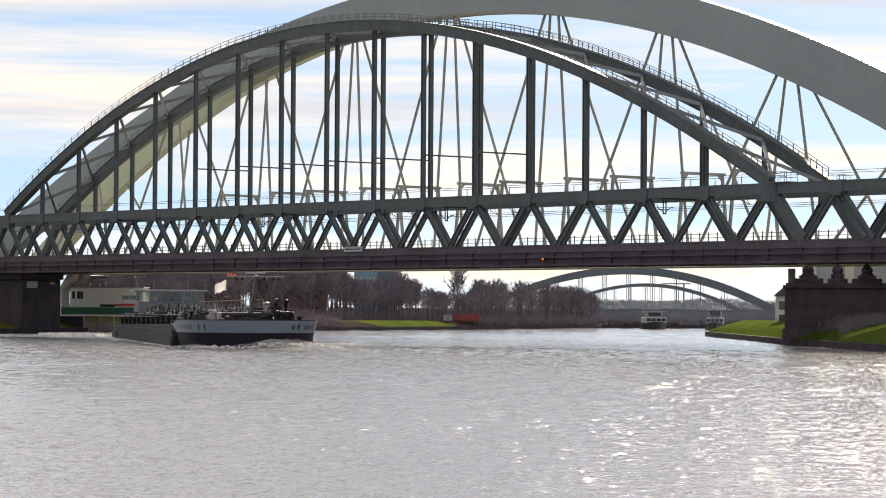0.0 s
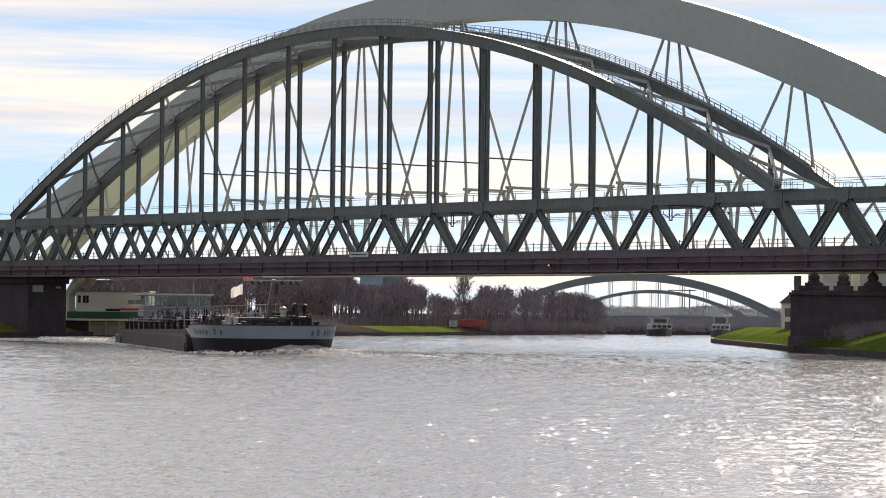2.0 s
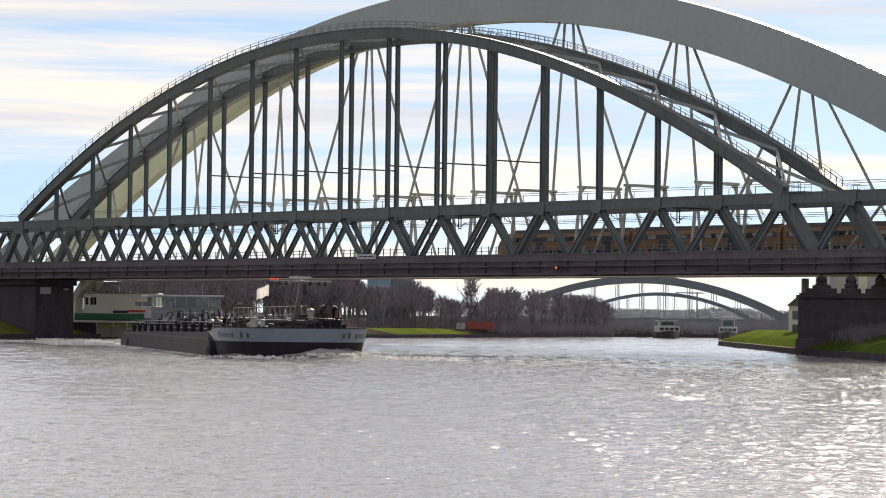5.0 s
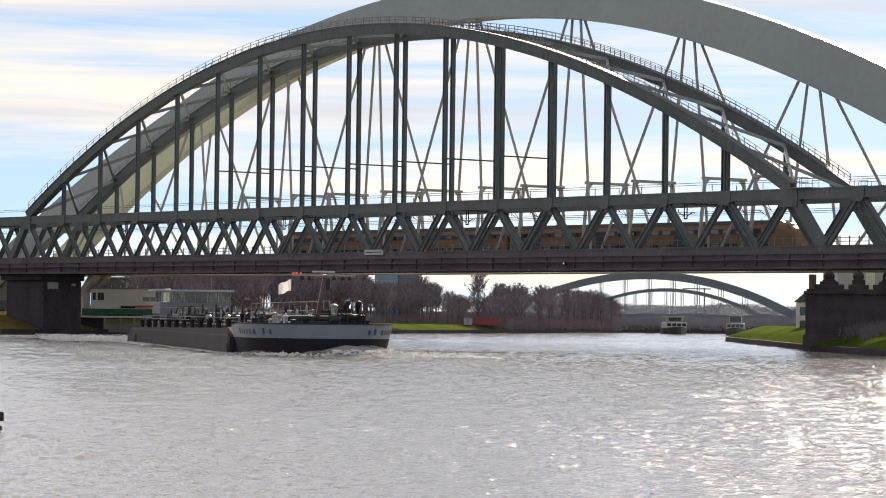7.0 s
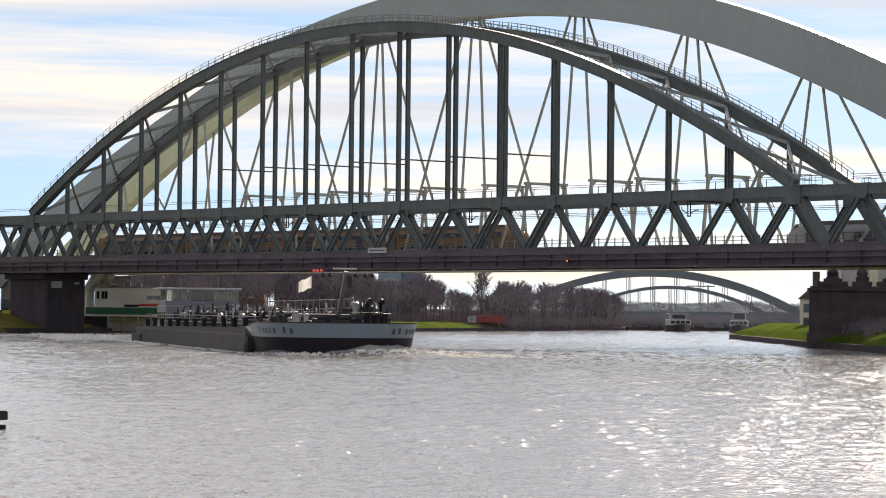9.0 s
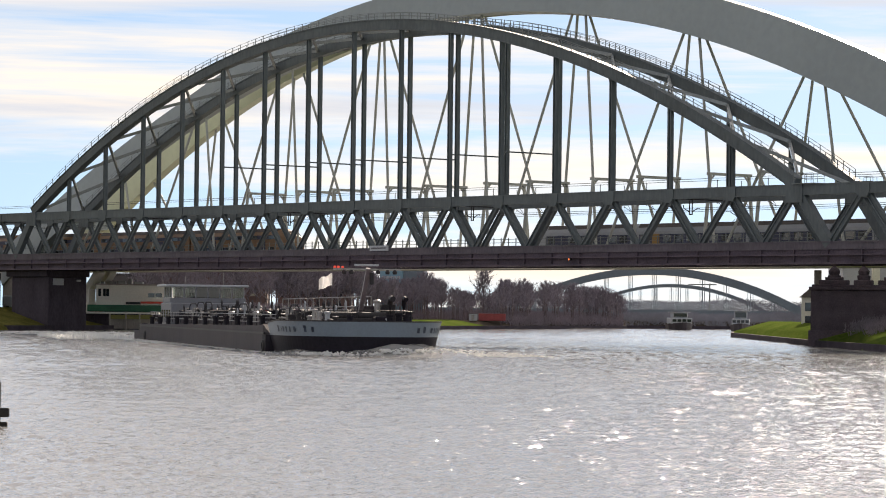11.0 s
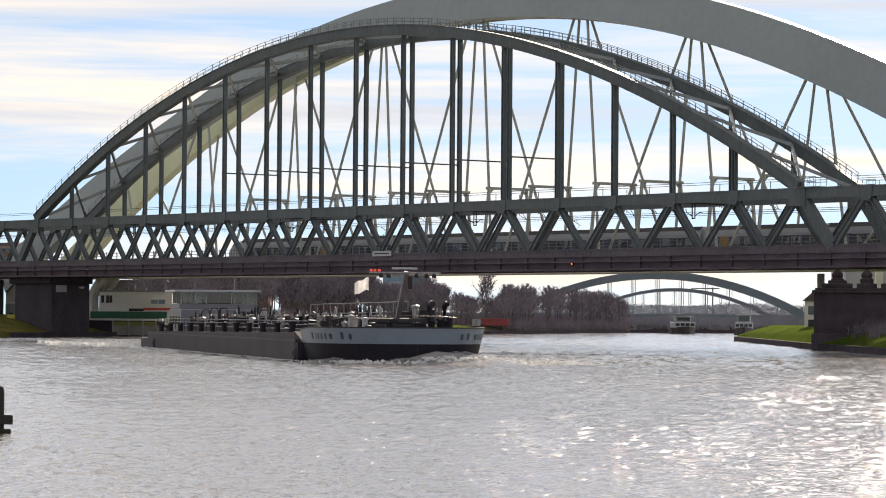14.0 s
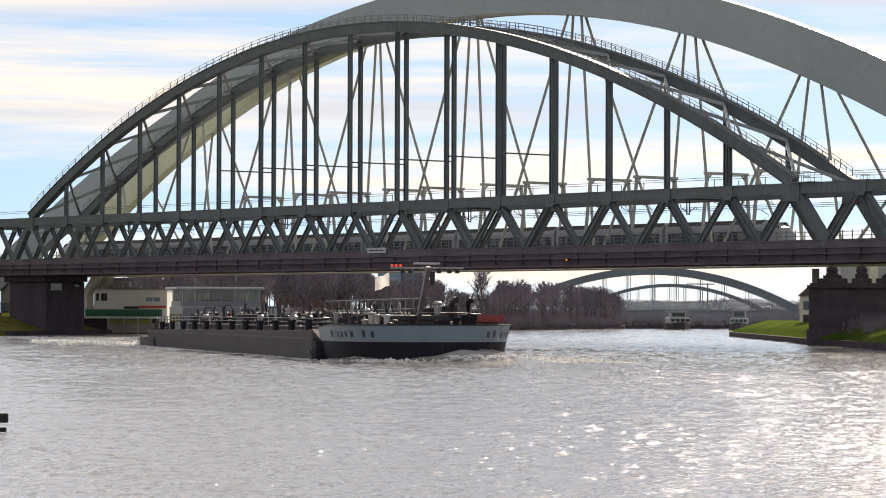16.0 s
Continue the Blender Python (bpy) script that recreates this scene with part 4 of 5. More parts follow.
    for s in (-1, 1):
        for k in range(4):
            x = 8.4 + k * 1.5
            part("pane", boxes((x, x + 1.35, s * 4.0 - 0.02, s * 4.0 + 0.02, 4.8, 5.92)), GREENGLASS, wheel)
        for k in range(5):
            part("mullion", boxes((8.25 + k * 1.5 - 0.05, 8.25 + k * 1.5 + 0.05, s * 4.02 - 0.04, s * 4.02 + 0.04, 4.75, 5.95)), WHITE, wheel)
    part("wheelhouse_roof", boxes((7.6, 15.2, -4.8, 4.4, 5.95, 6.2), bevel=0.06), WHITE, bg)
    part("console", boxes((11, 13.4, -1.6, 1.6, 4.75, 5.4), bevel=0.1), DARK, wheel)
    bm = tube(bmesh.new(), [(9, 2.5, 6.2), (9, 2.5, 7.6)], 0.05, 5)
    tube(bm, [(10.5, -2.0, 6.2), (10.5, -2.0, 7.2)], 0.05, 5)
    part("aerial", bm, PIPE, bg)
    part("stern_block", boxes((0.8, 4.5, -4.2, 4.2, 1.0, 2.0), bevel=0.1), HULLGREY, bg)
    for s in (-1, 1):
        part("stern_bollard", lathe(bmesh.new(), 1.4, s * 3.6, [(0.3, 1.0), (0.3, 2.2), (0.4, 2.25), (0.4, 2.45)], 10), DARK, bg)
    # foredeck: winches, mast with yard, flag
    bm = boxes((99.3, 101.0, -2.2, 2.2, 2.2, 2.95), bevel=0.1)
    tube(bm, [(100.2, -2.6, 3.1), (100.2, 2.6, 3.1)], 0.35, 12)
    part("anchor_winch", bm, DARK, bg)
    for y, z in ((-4.2, 3.3), (-3.5, 3.3), (-2.9, 3.3), (4.3, 3.35), (3.5, 3.3)):
        part("fore_bollard", lathe(bmesh.new(), 97.6 if y < 0 else 101.5, y, [(0.22, 2.2), (0.22, z), (0.3, z + 0.03), (0.3, z + 0.15)], 10), DARK, bg)
    part("locker", boxes((97.8, 99.2, 0.4, 2.0, 2.2, 3.95), bevel=0.06), HULLGREY, bg)
    part("locker", boxes((98.0, 99.4, 2.4, 3.6, 2.2, 4.1), bevel=0.06), DARK, bg)
    bm = tube(bmesh.new(), [(100.5, 2.9, 2.2), (100.5, 2.9, 4.2), (101.0, 2.9, 4.6), (101.6, 2.9, 4.55)], 0.24, 10)
    part("vent_cowl", bm, DARK, bg)
    for x, y, z in ((106.4, 2.4, 3.2), (106.8, 1.6, 3.05), (106.0, 3.1, 3.1), (103.0, 3.9, 3.5), (106.6, -1.6, 3.0)):
        part("mooring_post", lathe(bmesh.new(), x, y, [(0.26, 2.1), (0.26, z), (0.34, z + 0.04), (0.34, z + 0.18)], 10), BLACK, bg)
    part("hatch_box", boxes((101.6, 103.0, 1.2, 2.4, 2.2, 3.1), bevel=0.08), BLACK, bg)
    bm = tube(bmesh.new(), [(102.6, 3.6, 2.2), (102.6, 3.6, 4.3), (102.9, 3.6, 4.6), (103.4, 3.6, 4.5)], 0.2, 10)
    part("vent_cowl", bm, BLACK, bg)
    bm = lathe(bmesh.new(), 99.5, 2.0, [(0.26, 2.2), (0.26, 4.2), (0.34, 4.25), (0.34, 4.4), (0.1, 4.5)], 12)
    part("vent", bm, PIPE, bg)
    mast = part("mast", beam(bmesh.new(), (99.3, 0.4, 2.2), (101.2, 0.9, 7.0), 0.34, 0.42, (1, 0, 0)), MASTPAINT, bg, "raked brown-grey steel mast")
    part("yard", beam(bmesh.new(), (101.2, -2.0, 6.95), (101.2, 3.6, 6.95), 0.12, 0.12), PIPE, mast)
    part("radar_scanner", boxes((100.8, 101.1, -0.2, 1.8, 7.2, 7.36), bevel=0.04), WHITE, mast)
    for y in (-1.1, -0.5, 1.7, 2.5, 3.1):
        part("deck_light", lathe(bmesh.new(), 101.2, y, [(0.16, 6.55), (0.2, 6.75), (0.1, 6.9)], 8), DARK, mast)
    for y in (-1.9, -1.6, -1.25):
        part("red_lamp", boxes((101.1, 101.35, y - 0.09, y + 0.09, 7.02, 7.2), bevel=0.03), REDPLATE, mast, "red signal lamp")
    part("mast_lamp", boxes((101.35, 101.6, 0.95, 1.3, 5.7, 6.7), bevel=0.05), DARK, mast)
    bm = bmesh.new()
    grid = []
    for i in range(9):
        for j in range(6):
            grid.append(bm.verts.new((101.0 + 0.12 * math.sin(i * 0.9), -2.05 - i * 0.14, 6.6 - j * 0.19 - i * 0.06 + 0.05 * math.sin(i * 1.3 + j))))
    for i in range(8):
        for j in range(5):
            bm.faces.new((grid[i * 6 + j], grid[(i + 1) * 6 + j], grid[(i + 1) * 6 + j + 1], grid[i * 6 + j + 1]))
    bmesh.ops.solidify(bm, geom=bm.faces[:], thickness=0.02)
    part("flag", bm, FLAG, bg, "white flag blowing aft")
    # gangway stowed on posts, with a rail on both edges
    bm = bmesh.new()
    for dz in (3.7, 4.5):
        tube(bm, [(80, -2.6, dz), (96, 2.2, dz + 0.25)], 0.045, 5)
    for k in range(15):
        u = k / 14
        tube(bm, [(80 + 16 * u, -2.6 + 4.8 * u, 3.7 + 0.25 * u), (80 + 16 * u, -2.6 + 4.8 * u, 4.5 + 0.25 * u)], 0.03, 4)
    for u in (0.1, 0.85):
        beam(bm, (80 + 16 * u, -2.6 + 4.8 * u, 2.5), (80 + 16 * u, -2.6 + 4.8 * u, 3.8), 0.12, 0.12)
    part("gangway", bm, PIPE, bg)
    # tyre fenders hung over the side
    for x in (15.0, 96.5):
        bm = bmesh.new()
        ring_ = [[bm.verts.new((x + (0.42 + 0.16 * math.cos(b * math.tau / 6)) * math.cos(a * math.tau / 14), -6.95 - 0.16 * math.sin(b * math.tau / 6), 0.55 + (0.42 + 0.16 * math.cos(b * math.tau / 6)) * math.sin(a * math.tau / 14))) for b in range(6)] for a in range(14)]
        for a in range(14):
            for b in range(6):
                bm.faces.new((ring_[a][b], ring_[(a + 1) % 14][b], ring_[(a + 1) % 14][(b + 1) % 6], ring_[a][(b + 1) % 6]))
        bmesh.ops.recalc_face_normals(bm, faces=bm.faces)
        part("tyre_fender", bm, DARK, bg)
    return bg


MASTPAINT = mat("mast_paint", (0.17, 0.14, 0.15), 0.5, 0.0, 0.3, 0.6, 6.0, 0.1)
GREENGLASS = glass("greenish_pane", (0.34, 0.42, 0.38), 0.03, 0.85)
HOUSEGREY = mat("lavender_grey_paint", (0.19, 0.195, 0.215), 0.45, 0.0, 0.12, 0.5, 6.0, 0.05)
INK = mat("dark_blue_lettering", (0.05, 0.07, 0.11), 0.5, 0.0, 0.3, 1.0, 10.0, 0.0)
REDPLATE = glow("red_lamp_housing", (0.75, 0.08, 0.05), 0.25)
barge = build_barge()


# ---- bare winter trees ----
def tree_mesh(seed, height, bare, out, reach, boughs):
    """A bare tree: trunk clear up to the share bare of its height, boughs that rise outwards, twigs on them."""
    rnd = random.Random(seed)
    trunk, crown = bmesh.new(), bmesh.new()

    def limb(bm, a, b, r0, r1):
        d = (b - a).normalized()
        s = d.cross(Vector((0.3, 1, 0.2))).normalized()
        u = s.cross(d)
        ra = [bm.verts.new(a + r0 * (math.cos(k * 2.094) * s + math.sin(k * 2.094) * u)) for k in range(3)]
        rb = [bm.verts.new(b + r1 * (math.cos(k * 2.094) * s + math.sin(k * 2.094) * u)) for k in range(3)]
        for k in range(3):
            bm.faces.new((ra[k], ra[(k + 1) % 3], rb[(k + 1) % 3], rb[k]))

    def twig(a, b, r):
        s = (b - a).cross(Vector((rnd.uniform(-0.5, 0.5), 1, 0.1))).normalized() * r
        crown.faces.new([crown.verts.new(v) for v in (a - s, a + s, b)])

    def stray(k):
        return Vector((rnd.uniform(-1, 1), rnd.uniform(-1, 1), rnd.uniform(-0.5, 0.9))) * k

    stem = [Vector((0, 0, 0))]
    for k in range(6):
        stem.append(stem[-1] + Vector((rnd.uniform(-0.02, 0.02), rnd.uniform(-0.02, 0.02), 0.14)) * height)
        limb(trunk, stem[k], stem[k + 1], height * 0.02 * (1 - k * 0.14), height * 0.02 * (0.86 - k * 0.14))
    for k in range(boughs):
        h = bare + (0.84 - bare) * k / (boughs - 1)
        i = min(5, int(h / 0.14))
        base = stem[i].lerp(stem[i + 1], h / 0.14 - i)
        a = k * 2.4 + rnd.uniform(-0.5, 0.5)
        d = (Vector((math.cos(a), math.sin(a), 0)) * out + Vector((0, 0, 0.6 + 0.6 * k / boughs))).normalized()
        length = height * reach * (1 - 0.45 * k / boughs) * rnd.uniform(0.75, 1.15)
        mid = base + d * length * 0.5
        d2 = (d + Vector((0, 0, 0.25)) + stray(0.15)).normalized()
        limb(crown, base, mid, height * 0.007, height * 0.005)
        limb(crown, mid, mid + d2 * length * 0.5, height * 0.005, height * 0.002)
        for _ in range(8):
            u = rnd.uniform(0.25, 1.0)
            p = base.lerp(mid, u * 2) if u < 0.5 else mid + d2 * length * (u - 0.5)
            e = (d2 + stray(0.75)).normalized() * length * rnd.uniform(0.25, 0.5)
            twig(p, p + e, height * 0.005)
            for _ in range(6):
                q = p + e * rnd.uniform(0.2, 1.0)
                twig(q, q + (e.normalized() + stray(0.8)).normalized() * length * rnd.uniform(0.15, 0.32), height * 0.0042)
    return trunk, crown


# height over the water of the tree tops, by bearing from the landing (x over y) at 600 m off
SKYLINE = [(-0.10, 14.0), (-0.033, 13.2), (-0.030, 9.9), (-0.0155, 9.9), (-0.0135, 11.2), (-0.009, 10.4), (-0.004, 8.4), (0.002, 7.5), (0.0122, 7.5), (0.0135, 9.8), (0.026, 9.6), (0.038, 9.2), (0.049, 8.4), (0.0555, 7.0), (0.06, 6.0)]


def build_trees():
    rnd = random.Random(11)
    kinds = [(1, 0.30, 0.62, 0.34, 15), (2, 0.36, 0.75, 0.36, 14), (3, 0.26, 0.7, 0.33, 16), (4, 0.4, 0.55, 0.38, 14)]
    protos = []
    for seed, bare, out, reach, boughs in kinds:
        t = thing("tree", "bare brown winter tree on the river bank", "tree", group="trees along the far bank")
        a, b = tree_mesh(seed, 10.0, bare, out, reach, boughs)
        part("trunk", a, BARK, t)
        part("crown", b, TWIG, t)
        protos.append(t)
    spots = []
    for k in range(130):
        y = 606 + 99 * k / 130 + rnd.uniform(-2, 2)
        spots.append((line(y, LEFT_BANK) - rnd.uniform(1.0, 15 if y < 670 else 8), y))
    for k in range(260):
        y = rnd.uniform(540, 700)
        x = min(line(y, LEFT_BANK) - rnd.uniform(6 if y > 610 else 18, 26), y * rnd.uniform(-0.112, 0.012))
        spots.append((x, y))
    for k in range(34):
        y = rnd.uniform(622, 652)
        spots.append((y * (-0.034 + 0.026 * k / 33), y))
    walls = ((-64, -23, 597, 657), (-74, -58, 578, 596), (-20, -7, 655, 676), (2, 8, 608, 616))
    n = 0
    for x, y in spots:
        if any(a < x < b and c < y < d for a, b, c, d in walls):
            continue
        ground = ground_height(x, y)
        top = 3.61 + (line(x / y, SKYLINE) - 3.61) * y / 600 * rnd.uniform(0.88, 1.07)
        s = max(0.3, (top - ground) / 10.2)
        w = s * rnd.uniform(0.85, 1.1)
        m = pose(x, y, ground - 0.1, 0, 0, rnd.uniform(0, 360)) @ Matrix.Diagonal((w, w, s, 1))
        if n < 4:
            protos[n].matrix_world = m
        else:
            copy_thing(protos[n % 4], m).matrix_world = m
        n += 1
    # tall fan-shaped tree
    t = thing("tall_tree", "tall bare fan-shaped tree rising above the bank", "tree", pose(4.2, 640, 1.6))
    a, b = tree_mesh(23, 11.4, 0.16, 0.3, 0.5, 17)
    part("trunk", a, BARK, t)
    part("crown", b, TWIG, t)
    # distant woods as one belt of twigs
    bm = bmesh.new()
    for k in range(100000):
        x = rnd.uniform(10, 230)
        y = rnd.uniform(1150, 1300)
        top = 7.6 + 2 * noise.noise((x * 0.03, 0, 0)) + 2 * noise.noise((x * 0.2, 3, 0))
        z = 1 + max(0.5, top) * rnd.random() ** 1.3
        a = Vector((x, y, z))
        d = Vector((rnd.uniform(-1, 1), 0, rnd.uniform(0.3, 1))) * 0.8
        s = Vector((0.09, 0, 0.02))
        bm.faces.new([bm.verts.new(v) for v in (a - s, a + s, a + d)])
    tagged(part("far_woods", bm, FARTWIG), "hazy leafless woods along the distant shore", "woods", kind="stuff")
    bm = bmesh.new()
    for k in range(36000):
        x = rnd.uniform(36, 150)
        y = (722 if x < 39 else 706.8 + (x - 39) * 0.38 if x < 60 else 714.8 + (x - 60) * 0.2) + 80 * rnd.random() ** 2
        z = 0.3 + (3.1 + 1.2 * noise.noise((x * 0.12, 0, 7))) * rnd.random()
        a = Vector((x, y, z))
        d = Vector((rnd.uniform(-0.8, 0.8), 0, rnd.uniform(0.2, 1)))
        s = Vector((0.12, 0, 0.0))
        bm.faces.new([bm.verts.new(v) for v in (a - s, a + s, a + d)])
    tagged(part("bend_thicket", bm, FARTWIG), "hazy grey leafless thicket along the river bend", "scrub", kind="stuff")
    bm = bmesh.new()
    for k in range(34000):
        y = rnd.uniform(500, 706)
        x = line(y, LEFT_BANK) - 0.5 - 33 * rnd.random() ** 1.6
        if 548 < y < 606 and x > line(y, LEFT_BANK) - 17 or y > 600 and y < 618 and x < 12:
            continue
        z = ground_height(x, y) + (1.7 if y < 700 else 2.8) * rnd.random() ** 1.4
        a = Vector((x, y, z))
        d = Vector((rnd.uniform(-0.5, 0.5), 0, rnd.uniform(0.4, 1))) * 1.0
        s = Vector((0.06, 0, 0.0))
        bm.faces.new([bm.verts.new(v) for v in (a - s, a + s, a + d)])
    for k in range(5000):
        x, y = rnd.uniform(44, 62), rnd.uniform(318, 341)
        x += 2.0 * noise.noise((y * 0.3, 0, 0))
        z = ground_height(x, y) + 0.9 * rnd.random()
        a = Vector((x, y, z))
        d = Vector((rnd.uniform(-0.4, 0.4), 0, rnd.uniform(0.2, 0.7)))
        s = Vector((0.05, 0, 0.0))
        bm.faces.new([bm.verts.new(v) for v in (a - s, a + s, a + d)])
    tagged(part("bank_scrub", bm, HEDGE), "reddish brown scrub along the river bank", "scrub", kind="stuff")


build_trees()


# ---- the distant arch bridges ----
def build_far_bridge(x0, y0, half, top, label):
    br = thing("distant_arch_bridge", label, "bridge", pose(x0, y0, 0))
    rise = top - 5.0
    for y in (0, 9):
        pts, secs = [], []
        for k in range(41):
            u = -1 + k / 20
            pts.append((u * half, y, 5.0 + rise * (1 - u * u)))
            h2 = 1.25 if y0 < 1200 else 0.8
            secs.append([(0, -0.8, -h2), (0, 0.8, -h2), (0, 0.8, h2), (0, -0.8, h2)])
        part("arch", sweep(bmesh.new(), pts, secs), FARSTEEL, br)
        for k in range(1, 12):
            x = -half + k * half / 6
            u = x / half
            for dx in (-0.45, 0.45):
                part("hanger", tube(bmesh.new(), [(x + dx, y, 5), (x + dx, y, 5.0 + rise * (1 - u * u))], 0.1, 5), FARSTEEL, br)
    part("deck", boxes((-160, 160, -1, 10, 3.4, 4.9)), FARSTEEL, br)
    for x in (-half, half):
        part("pier", boxes((x - 1.5, x + 1.5, 0, 9, -2, 3.8)), CONCRETE, br)


# blue-grey tint of distance is painted into this steel
FARSTEEL = mat("hazed_bridge_paint", (0.17, 0.21, 0.24), 0.6, 0.0, 0.12, 0.1, 1.0, 0.0)
build_far_bridge(65.2, 1000, 49, 18.0, "distant tied-arch bridge with thick arches, grey-blue with haze")
build_far_bridge(102.9, 1450, 46, 17.4, "slender grey tied-arch bridge far upstream")


# ---- moored and distant boats ----
def build_boat(x, y, w, hgt, turn):
    b = thing("river_cruiser", "small white river cruiser seen bow-on", "boat", pose(x, y, 0, 0, 0, turn), "distant river boats")
    bm = bmesh.new()
    secs, pts = [], []
    for k, (s, z) in enumerate(((0.15, 1.7), (0.65, 1.5), (1.0, 1.35), (1.0, 1.3), (0.9, 1.3))):
        pts.append((0, -7 + k * 3.5, 0))
        secs.append([(-w / 2 * s, 0, z), (-w / 2 * s * 0.85, 0, -0.6), (w / 2 * s * 0.85, 0, -0.6), (w / 2 * s, 0, z)])
    part("hull", sweep(bm, pts, secs), HULLGREY, b)
    cab = part("cabin", boxes((-w * 0.42, w * 0.42, -2.5, 5.5, 1.3, 2.7), bevel=0.12), WHITE, b)
    for k in range(4):
        part("pane", boxes((-w * 0.38 + k * w * 0.2, -w * 0.38 + k * w * 0.2 + w * 0.16, -2.54, -2.5, 1.8, 2.4)), WINDOW, cab)
    part("upper_cabin", boxes((-w * 0.3, w * 0.3, 0, 4.5, 2.7, hgt - 0.3), bevel=0.12), WHITE, b)
    part("screen", boxes((-w * 0.26, w * 0.26, -0.04, 0.0, 2.95, hgt - 0.5)), WINDOW, b)
    part("canopy", boxes((-w * 0.4, w * 0.4, -0.8, 5.0, hgt - 0.3, hgt - 0.15), bevel=0.05), WHITE, b)


build_boat(49.3, 668, 5.6, 4.2, 4)
build_boat(60.5, 642, 4.6, 4.6, -6)


# ---- buildings and clutter on the left bank ----
def build_left_bank():
    b = thing("riverside_building", "low cream commercial building with green base and flat roof", "building", pose(-59.4, 479, 0))
    part("wall", boxes((0, 11.8, 0, 9, 1.0, 7.2), bevel=0.05), CREAM, b)
    part("base", boxes((-1.4, 11.0, -0.5, 0.0, 2.9, 4.0), bevel=0.05), GREEN, b)
    part("roof", boxes((-0.2, 12.0, -0.2, 9.2, 7.2, 7.4), bevel=0.03), CONCRETE, b)
    for x in (0.3, 1.1, 1.6):
        part("window", boxes((x, x + 0.45, -0.04, 0.0, 5.4, 6.6)), WINDOW, b)
    for x in (8.4, 9.6):
        part("window", boxes((x, x + 1.05, -0.04, 0.0, 5.3, 5.95)), WINDOW, b)
    part("sign_bar", boxes((7.2, 11.7, -0.06, 0.0, 4.25, 4.6)), RED, b)
    part("dark_strip", boxes((4.8, 7.2, -0.05, 0.0, 4.1, 4.5)), DARK, b)
    for x, w, hh in ((0.6, 0.5, 0.4), (2.0, 1.1, 0.45), (3.4, 1.2, 0.5), (5.0, 0.6, 0.9), (6.0, 1.4, 0.4)):
        part("roof_unit", boxes((x, x + w, 1.0, 2.2, 7.4, 7.4 + hh), bevel=0.04), WHITE if x > 3 else PIPE, b)
    j = thing("landing_stage", "low landing stage with pale roof slab and olive panels", "jetty", pose(-60.0, 474, 0))
    part("roof_slab", boxes((-0.6, 11.4, -1.2, 4.0, 2.55, 2.8), bevel=0.03), CREAM, j)
    part("panel", boxes((3.4, 10.4, -0.9, -0.75, 1.75, 2.4)), OLIVE, j)
    part("wall", boxes((-0.6, 11.2, -0.5, 4.0, -1, 2.55)), DARKSTONE, j)
    part("wall_face", boxes((3.6, 11.0, -0.6, -0.5, 0.2, 1.75)), CONCRETE, j)
    for x in (3.4, 6.0, 8.2, 10.3):
        part("post", boxes((x, x + 0.25, -0.95, -0.7, -2, 2.55)), CONCRETE, j)
    for x0, x1, y, z, m, lab in ((-62, -40, 600, 11.5, BRICK, "long brown brick building behind the trees"), (-40, -24, 640, 9.0, BRICK, "brown brick block behind the trees"), (-72, -60, 580, 10.0, TRAINGREY, "dark grey block behind the landing stage")):
        k = thing("brick_building", lab, "building", pose(0, 0, 0))
        part("wall", boxes((x0, x1, y, y + 14, 0.5, z), bevel=0.05), m, k)
        part("roof", boxes((x0 - 0.3, x1 + 0.3, y - 0.3, y + 14.3, z, z + 0.3), bevel=0.03), TRAINGREY, k)
        n = int((x1 - x0) / 3)
        for i in range(n):
            for zz in (3.0, 6.2):
                part("window", boxes((x0 + 0.8 + i * 3, x0 + 2.2 + i * 3, y - 0.04, y, zz, zz + 1.5)), WINDOW, k)
    k = thing("office_building", "blue-clad office block with white window band", "building", pose(-18.5, 660, 1, 0, 0, -4))
    part("wall", boxes((0, 5.2, 0, 12, 0, 12.0), bevel=0.05), BLUECLAD, k)
    part("wing", boxes((5.2, 9.6, 1, 12, 0, 12.2), bevel=0.05), SLATE, k)
    for i in range(5):
        part("window", boxes((0.4 + i * 0.88, 1.1 + i * 0.88, -0.05, 0, 9.6, 10.3)), WHITE, k)
    v = thing("parked_van", "white delivery van parked on the bank", "van", pose(-75.5, 484, 2.95, 0, 0, -10))
    body = part("body", boxes((0, 5.0, 0, 2.0, 0.4, 2.4), bevel=0.2), WHITE, v)
    part("windscreen", boxes((4.96, 5.02, 0.25, 1.75, 1.4, 2.1)), WINDOW, body)
    for x in (1.0, 4.0):
        bm = bmesh.new()
        bmesh.ops.create_cone(bm, cap_ends=True, segments=14, radius1=0.36, radius2=0.36, depth=0.25, matrix=Matrix.Translation((x, 0.1, 0.36)) @ Matrix.Rotation(math.pi / 2, 4, "X"))
        part("wheel", bm, DARK, v)
    r = thing("red_container", "red container among the trees on the bank", "container", pose(3.4, 612, 1.7))
    part("body", boxes((0, 5.6, 0, 2.4, 0, 1.5), bevel=0.05), FADEDRED, r)
    for i in range(9):
        part("rib", boxes((0.25 + i * 0.62, 0.4 + i * 0.62, -0.05, 0, 0.1, 1.4)), FADEDRED, r)
    h = thing("white_shelter", "small white cabin on the grass bank", "cabin", pose(1.4, 607, 1.7))
    cabin = part("wall", boxes((0, 1.7, 0, 1.4, 0, 1.35), bevel=0.04), WHITE, h)
    part("door", boxes((0.5, 1.1, -0.03, 0, 0.05, 1.15)), PIPE, cabin)
    part("roof", boxes((-0.12, 1.82, -0.12, 1.52, 1.35, 1.47), bevel=0.03), TRAINGREY, h)
